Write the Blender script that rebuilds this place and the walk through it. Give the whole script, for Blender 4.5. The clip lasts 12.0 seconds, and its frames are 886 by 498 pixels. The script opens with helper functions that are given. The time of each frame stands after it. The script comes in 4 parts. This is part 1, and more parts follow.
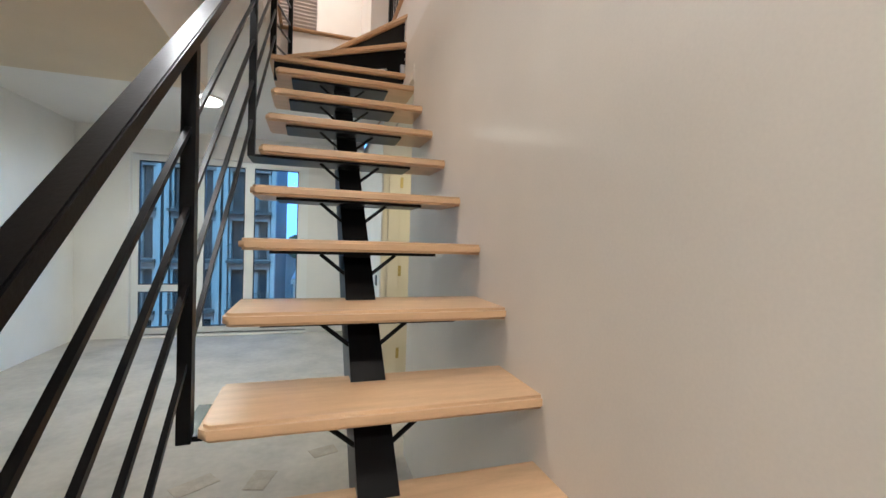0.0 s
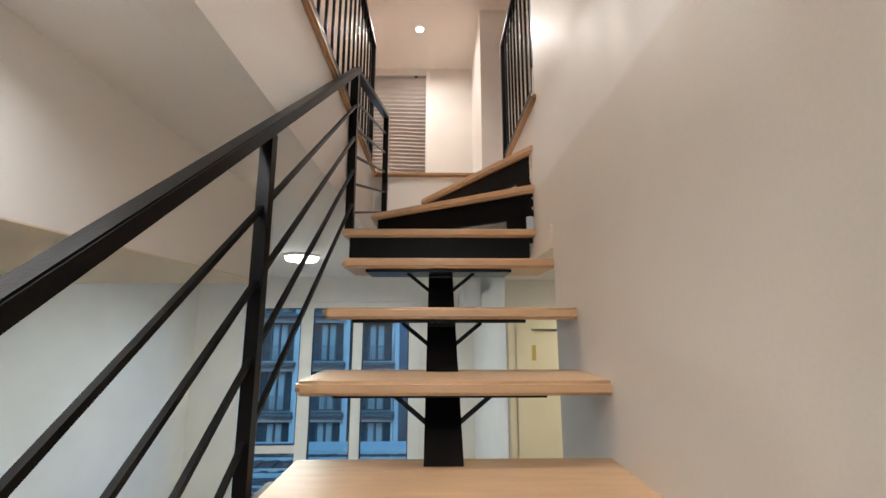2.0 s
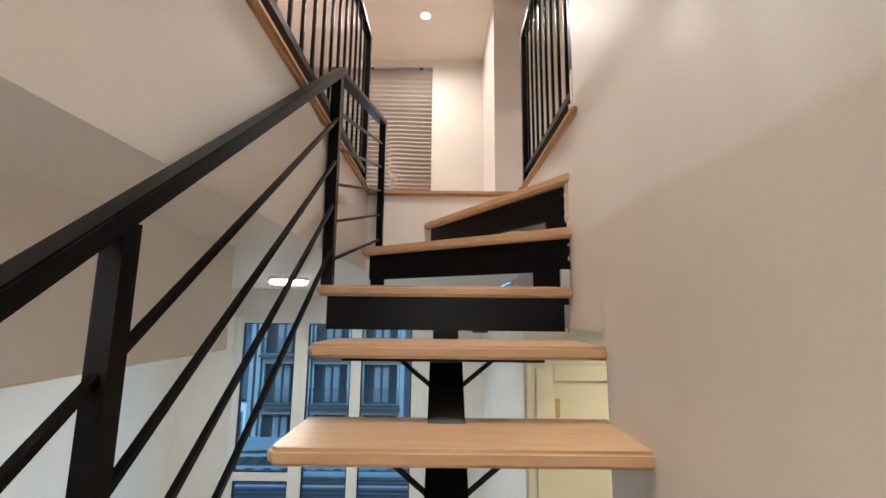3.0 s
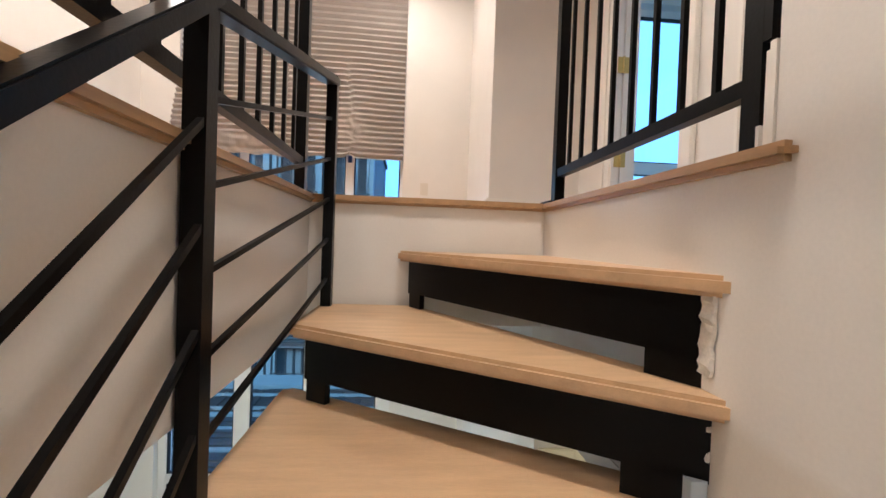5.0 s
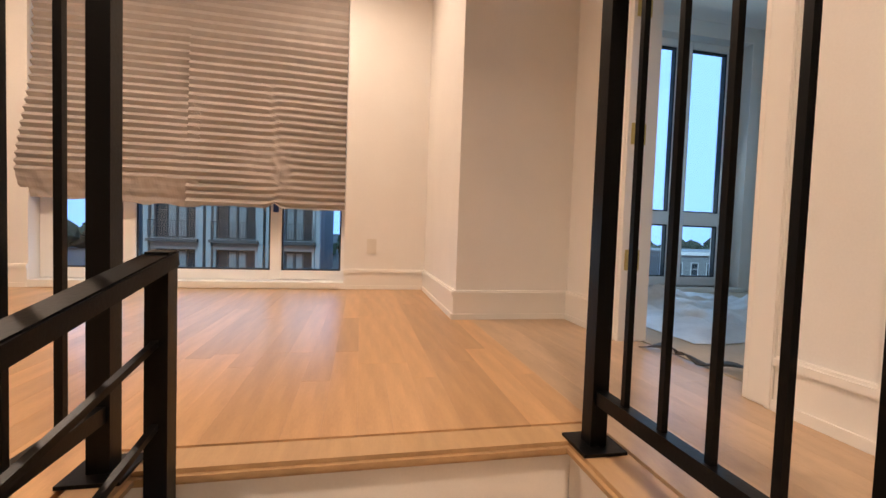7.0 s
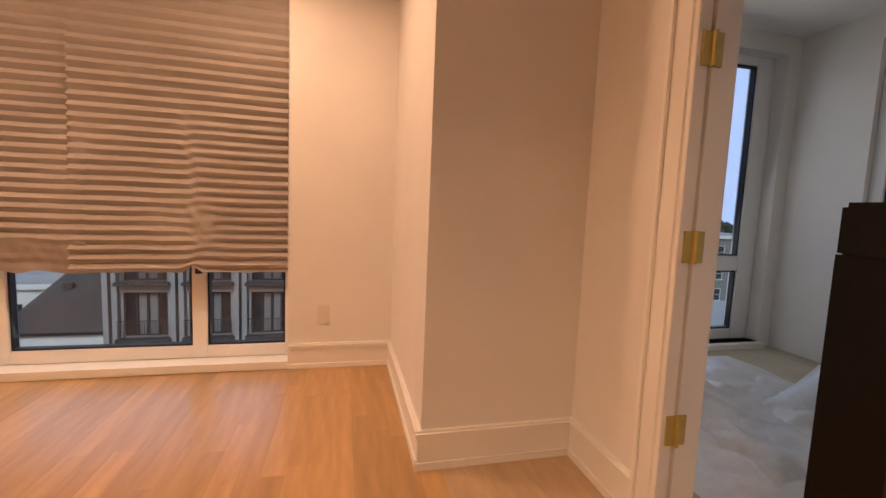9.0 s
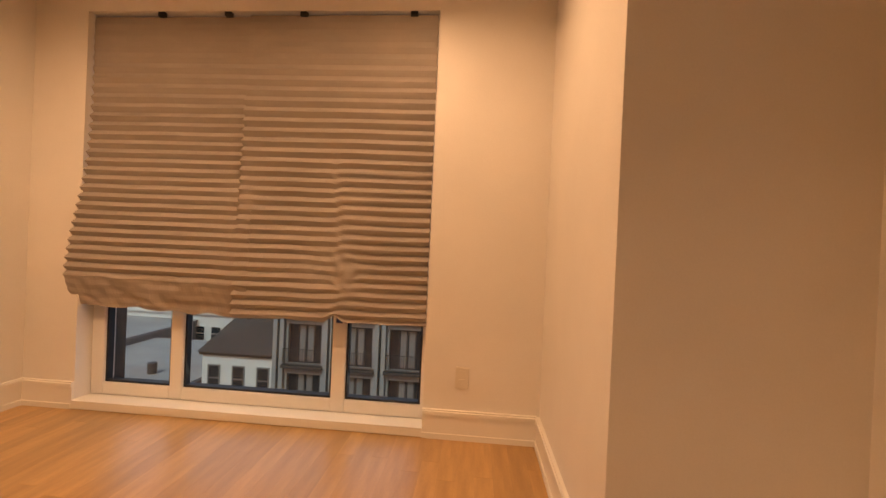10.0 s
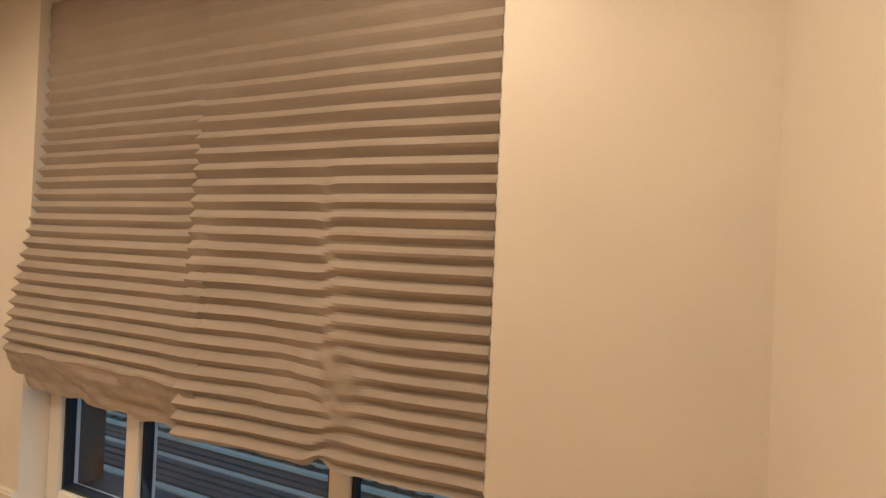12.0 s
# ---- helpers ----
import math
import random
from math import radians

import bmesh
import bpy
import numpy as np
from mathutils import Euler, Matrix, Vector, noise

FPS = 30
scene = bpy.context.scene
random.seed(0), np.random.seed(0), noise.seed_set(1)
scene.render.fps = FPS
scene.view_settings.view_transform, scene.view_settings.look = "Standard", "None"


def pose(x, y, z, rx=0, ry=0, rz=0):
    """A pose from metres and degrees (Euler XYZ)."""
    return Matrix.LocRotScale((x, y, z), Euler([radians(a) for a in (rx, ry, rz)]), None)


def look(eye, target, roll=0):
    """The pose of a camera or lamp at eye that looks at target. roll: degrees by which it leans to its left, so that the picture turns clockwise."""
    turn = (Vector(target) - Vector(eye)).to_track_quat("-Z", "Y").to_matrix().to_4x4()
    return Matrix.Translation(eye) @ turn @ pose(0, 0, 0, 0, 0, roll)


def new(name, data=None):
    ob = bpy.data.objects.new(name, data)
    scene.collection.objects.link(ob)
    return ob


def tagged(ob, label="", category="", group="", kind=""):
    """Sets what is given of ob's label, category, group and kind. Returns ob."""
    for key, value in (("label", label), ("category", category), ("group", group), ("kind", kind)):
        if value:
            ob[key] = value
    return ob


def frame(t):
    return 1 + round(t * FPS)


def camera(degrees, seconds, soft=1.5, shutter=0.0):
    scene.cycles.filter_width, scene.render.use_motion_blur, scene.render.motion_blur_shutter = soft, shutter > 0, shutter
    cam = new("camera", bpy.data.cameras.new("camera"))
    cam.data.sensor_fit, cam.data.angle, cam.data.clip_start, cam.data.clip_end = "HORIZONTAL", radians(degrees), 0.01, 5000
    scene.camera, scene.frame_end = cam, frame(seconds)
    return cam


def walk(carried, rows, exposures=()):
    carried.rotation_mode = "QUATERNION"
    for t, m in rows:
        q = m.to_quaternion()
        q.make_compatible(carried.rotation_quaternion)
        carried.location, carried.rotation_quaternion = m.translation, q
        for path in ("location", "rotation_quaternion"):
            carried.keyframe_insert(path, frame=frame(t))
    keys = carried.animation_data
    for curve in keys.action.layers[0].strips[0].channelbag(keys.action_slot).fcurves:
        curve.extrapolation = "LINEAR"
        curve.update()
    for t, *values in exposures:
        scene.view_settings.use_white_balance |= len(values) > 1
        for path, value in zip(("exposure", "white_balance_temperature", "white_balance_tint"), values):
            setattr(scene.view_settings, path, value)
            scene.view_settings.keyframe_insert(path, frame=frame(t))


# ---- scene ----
cam = camera(93.7, 12.0)
PATH = [
    (0, (-0.609, 1.067, 1.415), (-0.003, 2.972, 1.370), 1.8),
    (0.5, (-0.515, 1.367, 1.572), (-0.262, 3.342, 1.759), 1.9),
    (1, (-0.457, 1.656, 1.798), (-0.269, 3.603, 2.214), 0.5),
    (1.5, (-0.450, 1.904, 1.981), (-0.459, 3.868, 2.360), 1.0),
    (2, (-0.464, 2.105, 2.148), (-0.428, 4.073, 2.501), 0.0),
    (2.5, (-0.442, 2.310, 2.323), (-0.479, 4.282, 2.654), 0.7),
    (4.3, (-0.520, 3.055, 2.808), (-0.300, 5.056, 2.872), 1.7),
    (4.5, (-0.500, 3.122, 2.842), (-0.268, 5.125, 2.846), 2.1),
    (5, (-0.530, 3.332, 3.040), (-0.360, 5.335, 3.004), 2.1),
    (5.5, (-0.554, 3.510, 3.201), (-0.147, 5.467, 3.130), 1.2),
    (6, (-0.503, 3.702, 3.391), (-0.171, 5.674, 3.373), 1.5),
    (6.5, (-0.514, 3.893, 3.523), (-0.109, 5.851, 3.462), 2.2),
    (7, (-0.486, 4.067, 3.662), (-0.092, 6.026, 3.579), 2.0),
    (7.2, (-0.466, 4.132, 3.752), (-0.158, 6.102, 3.606), 2.0),
    (8.8, (-0.279, 4.654, 4.144), (0.281, 6.563, 3.936), 1.5),
    (9, (-0.280, 4.712, 4.200), (0.184, 6.648, 4.010), 2.3),
    (9.5, (-0.298, 4.922, 4.145), (-0.220, 6.914, 3.976), 3.2),
    (10, (-0.346, 5.077, 4.227), (-0.509, 7.070, 4.217), 2.5),
    (10.5, (-0.251, 5.310, 4.382), (-0.441, 7.298, 4.285), 2.4),
    (11, (-0.314, 5.551, 4.449), (-0.622, 7.519, 4.325), 3.4),
    (11.5, (-0.379, 5.867, 4.477), (-0.772, 7.823, 4.346), 1.8),
    (12, (-0.358, 6.215, 4.470), (-1.029, 8.099, 4.479), 2.5),
]
EXPOSURES = [(0, 0.12, 5450, 9), (0.5, 0.14, 5400, 8), (1.0, 0.02, 5300, 7), (2.0, 0.03, 5500, 9), (2.5, 0.1, 5600, 10), (4.4, 0.08, 5600, 10), (5.0, 0.02, 5600, 10), (5.5, -0.07, 5450, 10), (6.0, -0.13, 5150, 8), (6.5, -0.24, 6000, 9), (7.0, -0.26, 7000, 20), (7.4, -0.3, 7600, 28), (8.8, -0.65, 10100, 38),
             (9.2, -0.68, 12000, 42), (9.5, -0.86, 16000, 42), (10.0, -0.88, 15000, 38), (10.5, -0.83, 12400, 27), (11.0, -0.8, 10900, 15), (12.0, -0.77, 8500, 14)]
walk(cam, [(t, look(eye, target, roll)) for t, eye, target, roll in PATH], EXPOSURES)

# ---- world, sun, lamps ----
world = bpy.data.worlds.new("world")
scene.world = world
world.use_nodes = True
wn = world.node_tree
sky = wn.nodes.new("ShaderNodeTexSky")
sky.sky_type = "NISHITA"
sky.sun_disc = False
sky.sun_elevation = radians(40)
sky.sun_rotation = radians(200)
sky.air_density, sky.dust_density, sky.ozone_density = 1.0, 1.5, 3.0
wn.links.new(sky.outputs[0], wn.nodes["Background"].inputs[0])
wn.nodes["Background"].inputs[1].default_value = 0.10

sun = new("sun", bpy.data.lights.new("sun", "SUN"))
sun.data.energy, sun.data.angle, sun.data.color = 4.6, radians(30), (0.30, 0.72, 1.0)
sun.matrix_world = look((0, -10, 20), (4, 10, 0))


def lamp(name, place, power, size, color, spread=170):
    """A downward disc lamp."""
    ob = new(name, bpy.data.lights.new(name, "AREA"))
    ob.data.shape, ob.data.size, ob.data.energy, ob.data.color = "DISK", size, power, color
    ob.data.spread = radians(spread)
    ob.location = place
    return ob


WARM = (1.0, 0.84, 0.66)
# only the first downlight is seen; the rest are added to brighten
for x, y, watts in ((-0.66, 6.52, 18), (-2.2, 6.0, 36), (-0.36, 3.9, 29), (-0.66, 1.3, 20), (-2.2, 3.2, 18)):
    lamp("downlight_and_fill_lamp", (x, y, 5.585), watts, 0.09 if y > 5 else 0.2, WARM, 168 if y > 5 else 135)
lamp("ceiling_light_and_fill_lamp", (-1.63, 5.71, 2.67), 34, 0.26, (1.0, 0.97, 0.75))
# unseen lamp and dome added to brighten the stair wall and soffit side
lamp("ceiling_light_and_fill_lamp", (-0.55, -0.1, 2.67), 26, 0.26, (1.0, 0.90, 0.76))
dome = new("foot_fill_dome", bpy.data.lights.new("foot_fill_dome", "POINT"))
dome.data.energy, dome.data.shadow_soft_size, dome.data.color = 36, 0.06, (1.0, 0.90, 0.76)
dome.location = (-0.55, -0.1, 2.60)
lamp("lower_downlight_lamp", (-1.07, 2.50, 2.722), 5.0, 0.08, (1.0, 0.90, 0.77), 154)
lamp("hall_light_lamp", (0.75, 4.3, 2.42), 10, 0.14, (1.0, 0.83, 0.50))

# the sky's light in the side room's two windows and under the paper shade
for place, aim, wide, high, watts in (((2.2, 7.40, 4.4), (2.2, 5.5, 4.0), 1.3, 2.0, 9), ((3.13, 6.02, 4.4), (1.5, 6.02, 4.0), 1.3, 2.0, 7), ((-1.6, 7.395, 3.56), (-1.6, 6.4, 3.2), 1.8, 0.36, 3.0)):
    day = new("window_daylight", bpy.data.lights.new("window_daylight", "AREA"))
    day.data.shape, day.data.size, day.data.size_y, day.data.energy, day.data.color = "RECTANGLE", wide, high, watts, (0.52, 0.82, 1.0)
    day.matrix_world = look(place, aim)

# ---- materials ----
def material(name, color, rough=0.6, metal=0.0, var=0.1, scale=6.0, fine=90.0, bump=0.05, stretch=(1, 1, 1), spread=0.0, spec=0.5):
    """A painted or natural surface: two scales of tone, fine relief, and a shift of tone from piece to piece."""
    m = bpy.data.materials.new(name)
    m.use_nodes = True
    n, l = m.node_tree.nodes, m.node_tree.links
    b = n["Principled BSDF"]
    b.inputs["Roughness"].default_value, b.inputs["Metallic"].default_value = rough, metal
    b.inputs["Specular IOR Level"].default_value = spec
    co, mp = n.new("ShaderNodeTexCoord"), n.new("ShaderNodeMapping")
    mp.inputs["Scale"].default_value = stretch
    l.new(co.outputs["Object"], mp.inputs["Vector"])
    big, small = n.new("ShaderNodeTexNoise"), n.new("ShaderNodeTexNoise")
    big.inputs["Scale"].default_value, small.inputs["Scale"].default_value = scale, fine
    big.inputs["Detail"].default_value, small.inputs["Detail"].default_value = 4, 3
    for t in (big, small):
        l.new(mp.outputs[0], t.inputs["Vector"])
    add = n.new("ShaderNodeMath")
    add.operation = "MULTIPLY_ADD"
    l.new(small.outputs["Fac"], add.inputs[0])
    add.inputs[1].default_value = 0.4
    l.new(big.outputs["Fac"], add.inputs[2])
    rng = n.new("ShaderNodeMapRange")
    rng.inputs["From Min"].default_value, rng.inputs["From Max"].default_value = 0.35, 1.05
    rng.inputs["To Min"].default_value, rng.inputs["To Max"].default_value = 1 - var, 1 + var
    l.new(add.outputs[0], rng.inputs["Value"])
    last = rng.outputs[0]
    if spread:
        info, r2, mul = n.new("ShaderNodeObjectInfo"), n.new("ShaderNodeMapRange"), n.new("ShaderNodeMath")
        r2.inputs["To Min"].default_value, r2.inputs["To Max"].default_value = 1 - spread, 1 + spread
        l.new(info.outputs["Random"], r2.inputs["Value"])
        mul.operation = "MULTIPLY"
        l.new(last, mul.inputs[0])
        l.new(r2.outputs[0], mul.inputs[1])
        last = mul.outputs[0]
    mix = n.new("ShaderNodeVectorMath")
    mix.operation = "SCALE"
    mix.inputs[0].default_value = color
    l.new(last, mix.inputs["Scale"])
    l.new(mix.outputs[0], b.inputs["Base Color"])
    if bump:
        bp = n.new("ShaderNodeBump")
        bp.inputs["Strength"].default_value, bp.inputs["Distance"].default_value = bump, 0.01
        l.new(add.outputs[0], bp.inputs["Height"])
        l.new(bp.outputs[0], b.inputs["Normal"])
    return m


PAINT = material("wall_paint", (0.78, 0.75, 0.71), 0.45, var=0.07, scale=1.9, fine=160, bump=0.03)
# wall paint that carries the stair wall's shade in its colour
SHADEDPAINT = material("wall_paint_shade_band", (0.78, 0.75, 0.71), 0.42, var=0.08, scale=1.6, fine=150, bump=0.035)


def shade_band(m, color, height, soft):
    """Below the given height the colour darkens: the wall's shade painted in, with an uneven edge."""
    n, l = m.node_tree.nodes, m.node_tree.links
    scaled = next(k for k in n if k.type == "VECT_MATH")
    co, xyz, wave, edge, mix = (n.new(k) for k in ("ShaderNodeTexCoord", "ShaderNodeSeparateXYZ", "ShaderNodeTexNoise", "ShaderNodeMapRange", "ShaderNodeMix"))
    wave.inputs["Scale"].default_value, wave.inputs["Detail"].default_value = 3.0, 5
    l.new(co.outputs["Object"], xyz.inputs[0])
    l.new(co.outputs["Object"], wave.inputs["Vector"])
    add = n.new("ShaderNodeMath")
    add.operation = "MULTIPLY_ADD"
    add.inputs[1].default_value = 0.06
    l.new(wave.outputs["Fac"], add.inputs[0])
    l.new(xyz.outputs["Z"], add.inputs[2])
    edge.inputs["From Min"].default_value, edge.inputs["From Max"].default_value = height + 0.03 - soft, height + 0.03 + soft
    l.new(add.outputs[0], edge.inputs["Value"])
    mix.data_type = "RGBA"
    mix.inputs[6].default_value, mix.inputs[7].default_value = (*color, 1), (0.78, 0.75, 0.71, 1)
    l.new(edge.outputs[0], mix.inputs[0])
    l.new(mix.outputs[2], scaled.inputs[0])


# shaded tone of the wall, painted below the shadow line at 2.757
shade_band(SHADEDPAINT, (0.705, 0.655, 0.585), 2.757, 0.014)
# tan that paints the unlit warm tone of the soffit's underside
SOFFITSHADE = material("soffit_shade_tan", (0.72, 0.61, 0.46), 0.7, var=0.06, scale=1.5, fine=120, bump=0.03)
CEIL = material("ceiling_paint", (0.80, 0.77, 0.74), 0.8, var=0.03, scale=1.5, fine=120, bump=0.02)
TRIMPAINT = material("trim_paint", (0.82, 0.79, 0.74), 0.35, var=0.02, scale=4, fine=120, bump=0.02)
OAK = material("oak_tread", (0.56, 0.37, 0.21), 0.38, var=0.16, scale=5, fine=60, bump=0.05, stretch=(1, 7, 7), spread=0.05)
OAKEND = material("oak_nosing", (0.45, 0.28, 0.14), 0.4, var=0.16, scale=5, fine=60, bump=0.05, stretch=(7, 1, 7), spread=0.05)
PLANK = material("oak_plank", (0.50, 0.29, 0.14), 0.30, var=0.24, scale=3, fine=45, bump=0.03, stretch=(9, 1, 9), spread=0.15)
PLANKDUSTY = material("oak_plank_dusty", (0.50, 0.345, 0.22), 0.36, var=0.2, scale=3, fine=30, bump=0.04, stretch=(7, 1.5, 7), spread=0.08)
STEEL = material("black_steel", (0.003, 0.0028, 0.0028), 0.34, metal=0.0, spec=0.14, var=0.2, scale=9, fine=140, bump=0.06)
FRAME = material("window_frame_vinyl", (0.80, 0.79, 0.77), 0.3, var=0.02, scale=3, fine=80, bump=0.01)
GASKET = material("window_gasket", (0.012, 0.014, 0.018), 0.5, var=0.1, bump=0)
BRASS = material("brass_hinge", (0.56, 0.43, 0.15), 0.48, metal=0.5, var=0.15, scale=20, fine=160)
PAPER = material("pleated_paper", (0.37, 0.33, 0.30), 0.85, var=0.07, scale=5, fine=120, bump=0.12)
TAPE = material("blue_tape", (0.02, 0.05, 0.16), 0.6, var=0.1)
CLIP = material("black_clip", (0.02, 0.02, 0.02), 0.5, var=0.1)
PLATE = material("outlet_plastic", (0.72, 0.67, 0.59), 0.3, var=0.01, bump=0)
DUSTY = material("dusty_floor_paper", (0.45, 0.41, 0.36), 0.7, var=0.24, scale=2.6, fine=18, bump=0.15)
FOAM = material("foam_filler", (0.70, 0.66, 0.60), 0.95, var=0.25, scale=40, fine=200, bump=0.1, spec=0.1)
DOORPAINT = material("door_paint", (0.80, 0.74, 0.60), 0.4, var=0.03)
FRIDGE = material("appliance_film", (0.46, 0.52, 0.57), 0.4, var=0.08)
SHEET = material("plastic_sheet", (0.60, 0.62, 0.63), 0.35, var=0.22, scale=8, fine=60, bump=0.2)
PLY = material("bare_subfloor", (0.48, 0.40, 0.30), 0.8, var=0.15, scale=4, fine=40, bump=0.1)
ASPHALT = material("asphalt", (0.05, 0.05, 0.052), 0.85, var=0.2, scale=0.4, fine=8, bump=0.1)
BRICKMAT = material("far_brick", (0.23, 0.155, 0.145), 0.85, var=0.2, scale=0.8, fine=12, bump=0.1)
GREYFAC = material("grey_facade", (0.20, 0.21, 0.22), 0.7, var=0.12, scale=0.7, fine=9)
WHITEFAC = material("white_facade", (0.72, 0.73, 0.74), 0.7, var=0.08, scale=0.8, fine=9)
DARKFAC = material("dark_facade", (0.055, 0.055, 0.06), 0.6, var=0.15, scale=0.7, fine=9)
ROOFM = material("flat_roof", (0.34, 0.36, 0.38), 0.8, var=0.25, scale=0.5, fine=6)
DARKROOF = material("dark_roof", (0.06, 0.06, 0.065), 0.8, var=0.2, scale=0.6, fine=8)
FARGLASS = material("dark_glass", (0.02, 0.03, 0.04), 0.08, var=0.1, bump=0)
RUST = material("rusty_steel", (0.022, 0.015, 0.013), 0.8, var=0.3, scale=1.5, fine=14)
TREELEAF = material("far_foliage", (0.03, 0.045, 0.03), 0.9, var=0.4, scale=0.4, fine=3)

GLASS = bpy.data.materials.new("window_glass")
GLASS.use_nodes = True
gn, gl = GLASS.node_tree.nodes, GLASS.node_tree.links
gn.remove(gn["Principled BSDF"])
g1, g2, g3 = (gn.new(k) for k in ("ShaderNodeBsdfTransparent", "ShaderNodeBsdfGlossy", "ShaderNodeMixShader"))
g1.inputs[0].default_value = (0.93, 0.96, 0.97, 1)
g2.inputs["Roughness"].default_value = 0.02
g3.inputs[0].default_value = 0.045
gl.new(g1.outputs[0], g3.inputs[1])
gl.new(g2.outputs[0], g3.inputs[2])
gl.new(g3.outputs[0], gn["Material Output"].inputs[0])


def glow(name, color, strength):
    m = bpy.data.materials.new(name)
    m.use_nodes = True
    b = m.node_tree.nodes["Principled BSDF"]
    b.inputs["Base Color"].default_value = (*color, 1)
    b.inputs["Emission Color"].default_value = (*color, 1)
    b.inputs["Emission Strength"].default_value = strength
    return m


LIT = glow("lamp_diffuser", (1.0, 0.9, 0.75), 12)


# ---- mesh helpers ----
def box(bm, x0, x1, y0, y1, z0, z1, turn=None):
    vs = [bm.verts.new((x, y, z)) for x in (x0, x1) for y in (y0, y1) for z in (z0, z1)]
    if turn:
        for v in vs:
            v.co = turn @ v.co
    for f in ((0, 1, 3, 2), (4, 6, 7, 5), (0, 4, 5, 1), (2, 3, 7, 6), (0, 2, 6, 4), (1, 5, 7, 3)):
        bm.faces.new([vs[i] for i in f])
    return vs


def prism(bm, outline, z0, z1):
    """A slab from an outline in plan."""
    a = [bm.verts.new((x, y, z0)) for x, y in outline]
    b = [bm.verts.new((x, y, z1)) for x, y in outline]
    bm.faces.new(a[::-1])
    bm.faces.new(b)
    for i in range(len(a)):
        j = (i + 1) % len(a)
        bm.faces.new((a[i], a[j], b[j], b[i]))


def bar(bm, p, q, w, h, up=(0, 0, 1)):
    """A square bar from p to q, w wide and h high."""
    p, q = Vector(p), Vector(q)
    d = (q - p).normalized()
    s = d.cross(Vector(up)).normalized() * (w / 2)
    u = s.cross(d).normalized() * (h / 2)
    vs = [bm.verts.new(e + a * s + b * u) for e in (p, q) for a, b in ((-1, -1), (1, -1), (1, 1), (-1, 1))]
    for f in ((3, 2, 1, 0), (4, 5, 6, 7), (0, 1, 5, 4), (1, 2, 6, 5), (2, 3, 7, 6), (3, 0, 4, 7)):
        bm.faces.new([vs[i] for i in f])


def tube(bm, p, q, r, n=10):
    p, q = Vector(p), Vector(q)
    d = (q - p).normalized()
    s = d.orthogonal().normalized()
    u = d.cross(s)
    ring = [[bm.verts.new(e + r * (math.cos(6.2832 * i / n) * s + math.sin(6.2832 * i / n) * u)) for i in range(n)] for e in (p, q)]
    for i in range(n):
        j = (i + 1) % n
        bm.faces.new((ring[0][i], ring[0][j], ring[1][j], ring[1][i]))
    bm.faces.new(ring[0][::-1])
    bm.faces.new(ring[1])


def link(name, bm, mat, parent=None, bevel=0.0, smooth=False):
    if bevel:
        bmesh.ops.bevel(bm, geom=bm.edges[:], offset=bevel, segments=2, affect="EDGES", clamp_overlap=True)
    bmesh.ops.recalc_face_normals(bm, faces=bm.faces[:])
    me = bpy.data.meshes.new(name)
    bm.to_mesh(me)
    bm.free()
    me.materials.append(mat)
    if smooth:
        for p in me.polygons:
            p.use_smooth = True
    ob = new(name, me)
    ob.parent = parent
    return ob


def part(name, bm, mat, parent, label="", bevel=0.0, smooth=False):
    ob = link(name, bm, mat, parent, bevel, smooth)
    return tagged(ob, label) if label else ob


def empty(name, label="", category="", group="", kind=""):
    return tagged(new(name), label, category, group, kind)


def boxes(name, rows, mat, parent=None, bevel=0.0, label=""):
    bm = bmesh.new()
    for r in rows:
        box(bm, *r)
    return part(name, bm, mat, parent, label, bevel)


def structure(name, rows, mat, label, category):
    return tagged(boxes(name, rows, mat), label, category, kind="structure")


# ---- the plan ----
R = 0.2                       # riser
UP = 16 * R                   # upper floor
CL = 2.74                     # lower ceiling
CU = 5.605                    # upper ceiling
WX0, WX1, WY0, WY1 = -0.90, 0.0, 0.9, 4.92   # stair well
FY = 7.305                    # inner face of the street wall
GY = 7.44                     # glass
OUT = 7.62                    # outer face
LX = -3.45                    # lower left wall
UX = -2.97                    # upper left wall
HX = 0.663                    # upper hall's right wall
RX = 3.10                     # far room's side wall

# lower storey
structure("floor_lower", [(LX - 0.15, 2.2, -1.6, OUT, -0.15, 0.0)], DUSTY, "dusty floor covered with grey protective paper", "floor")
# the darker lower part is shade put into the wall's colour
structure("wall_right", [(0.0, 0.12, -1.6, 3.71, 0.0, 2.44), (0.0, 0.12, -1.6, 3.80, 2.44, CU), (0.0, 0.12, 3.80, 3.90, UP - 0.03, CU)], SHADEDPAINT, "tall plaster wall beside the stairs, shade painted into its lower part", "wall")
structure("wall_left_lower", [(LX - 0.15, LX, -1.6, OUT, 0.0, CL)], PAINT, "off-white painted living room wall", "wall")
structure("wall_back", [(LX - 0.15, 3.25, -1.75, -1.6, 0.0, CU + 0.15)], PAINT, "plain off-white painted wall", "wall")
LW = (-2.86, -0.66, 0.03, 2.42)   # lower window opening
structure("wall_street_lower", [(LX - 0.15, LW[0], FY + 0.13, OUT + 0.13, 0.0, CL), (LW[1], 2.2, FY + 0.13, OUT + 0.13, 0.0, CL),
                                (LW[0], LW[1], FY + 0.13, OUT + 0.13, LW[3], CL), (LW[0], LW[1], FY + 0.13, OUT + 0.13, -0.15, LW[2])],
          PAINT, "off-white wall around the tall living room window", "wall")
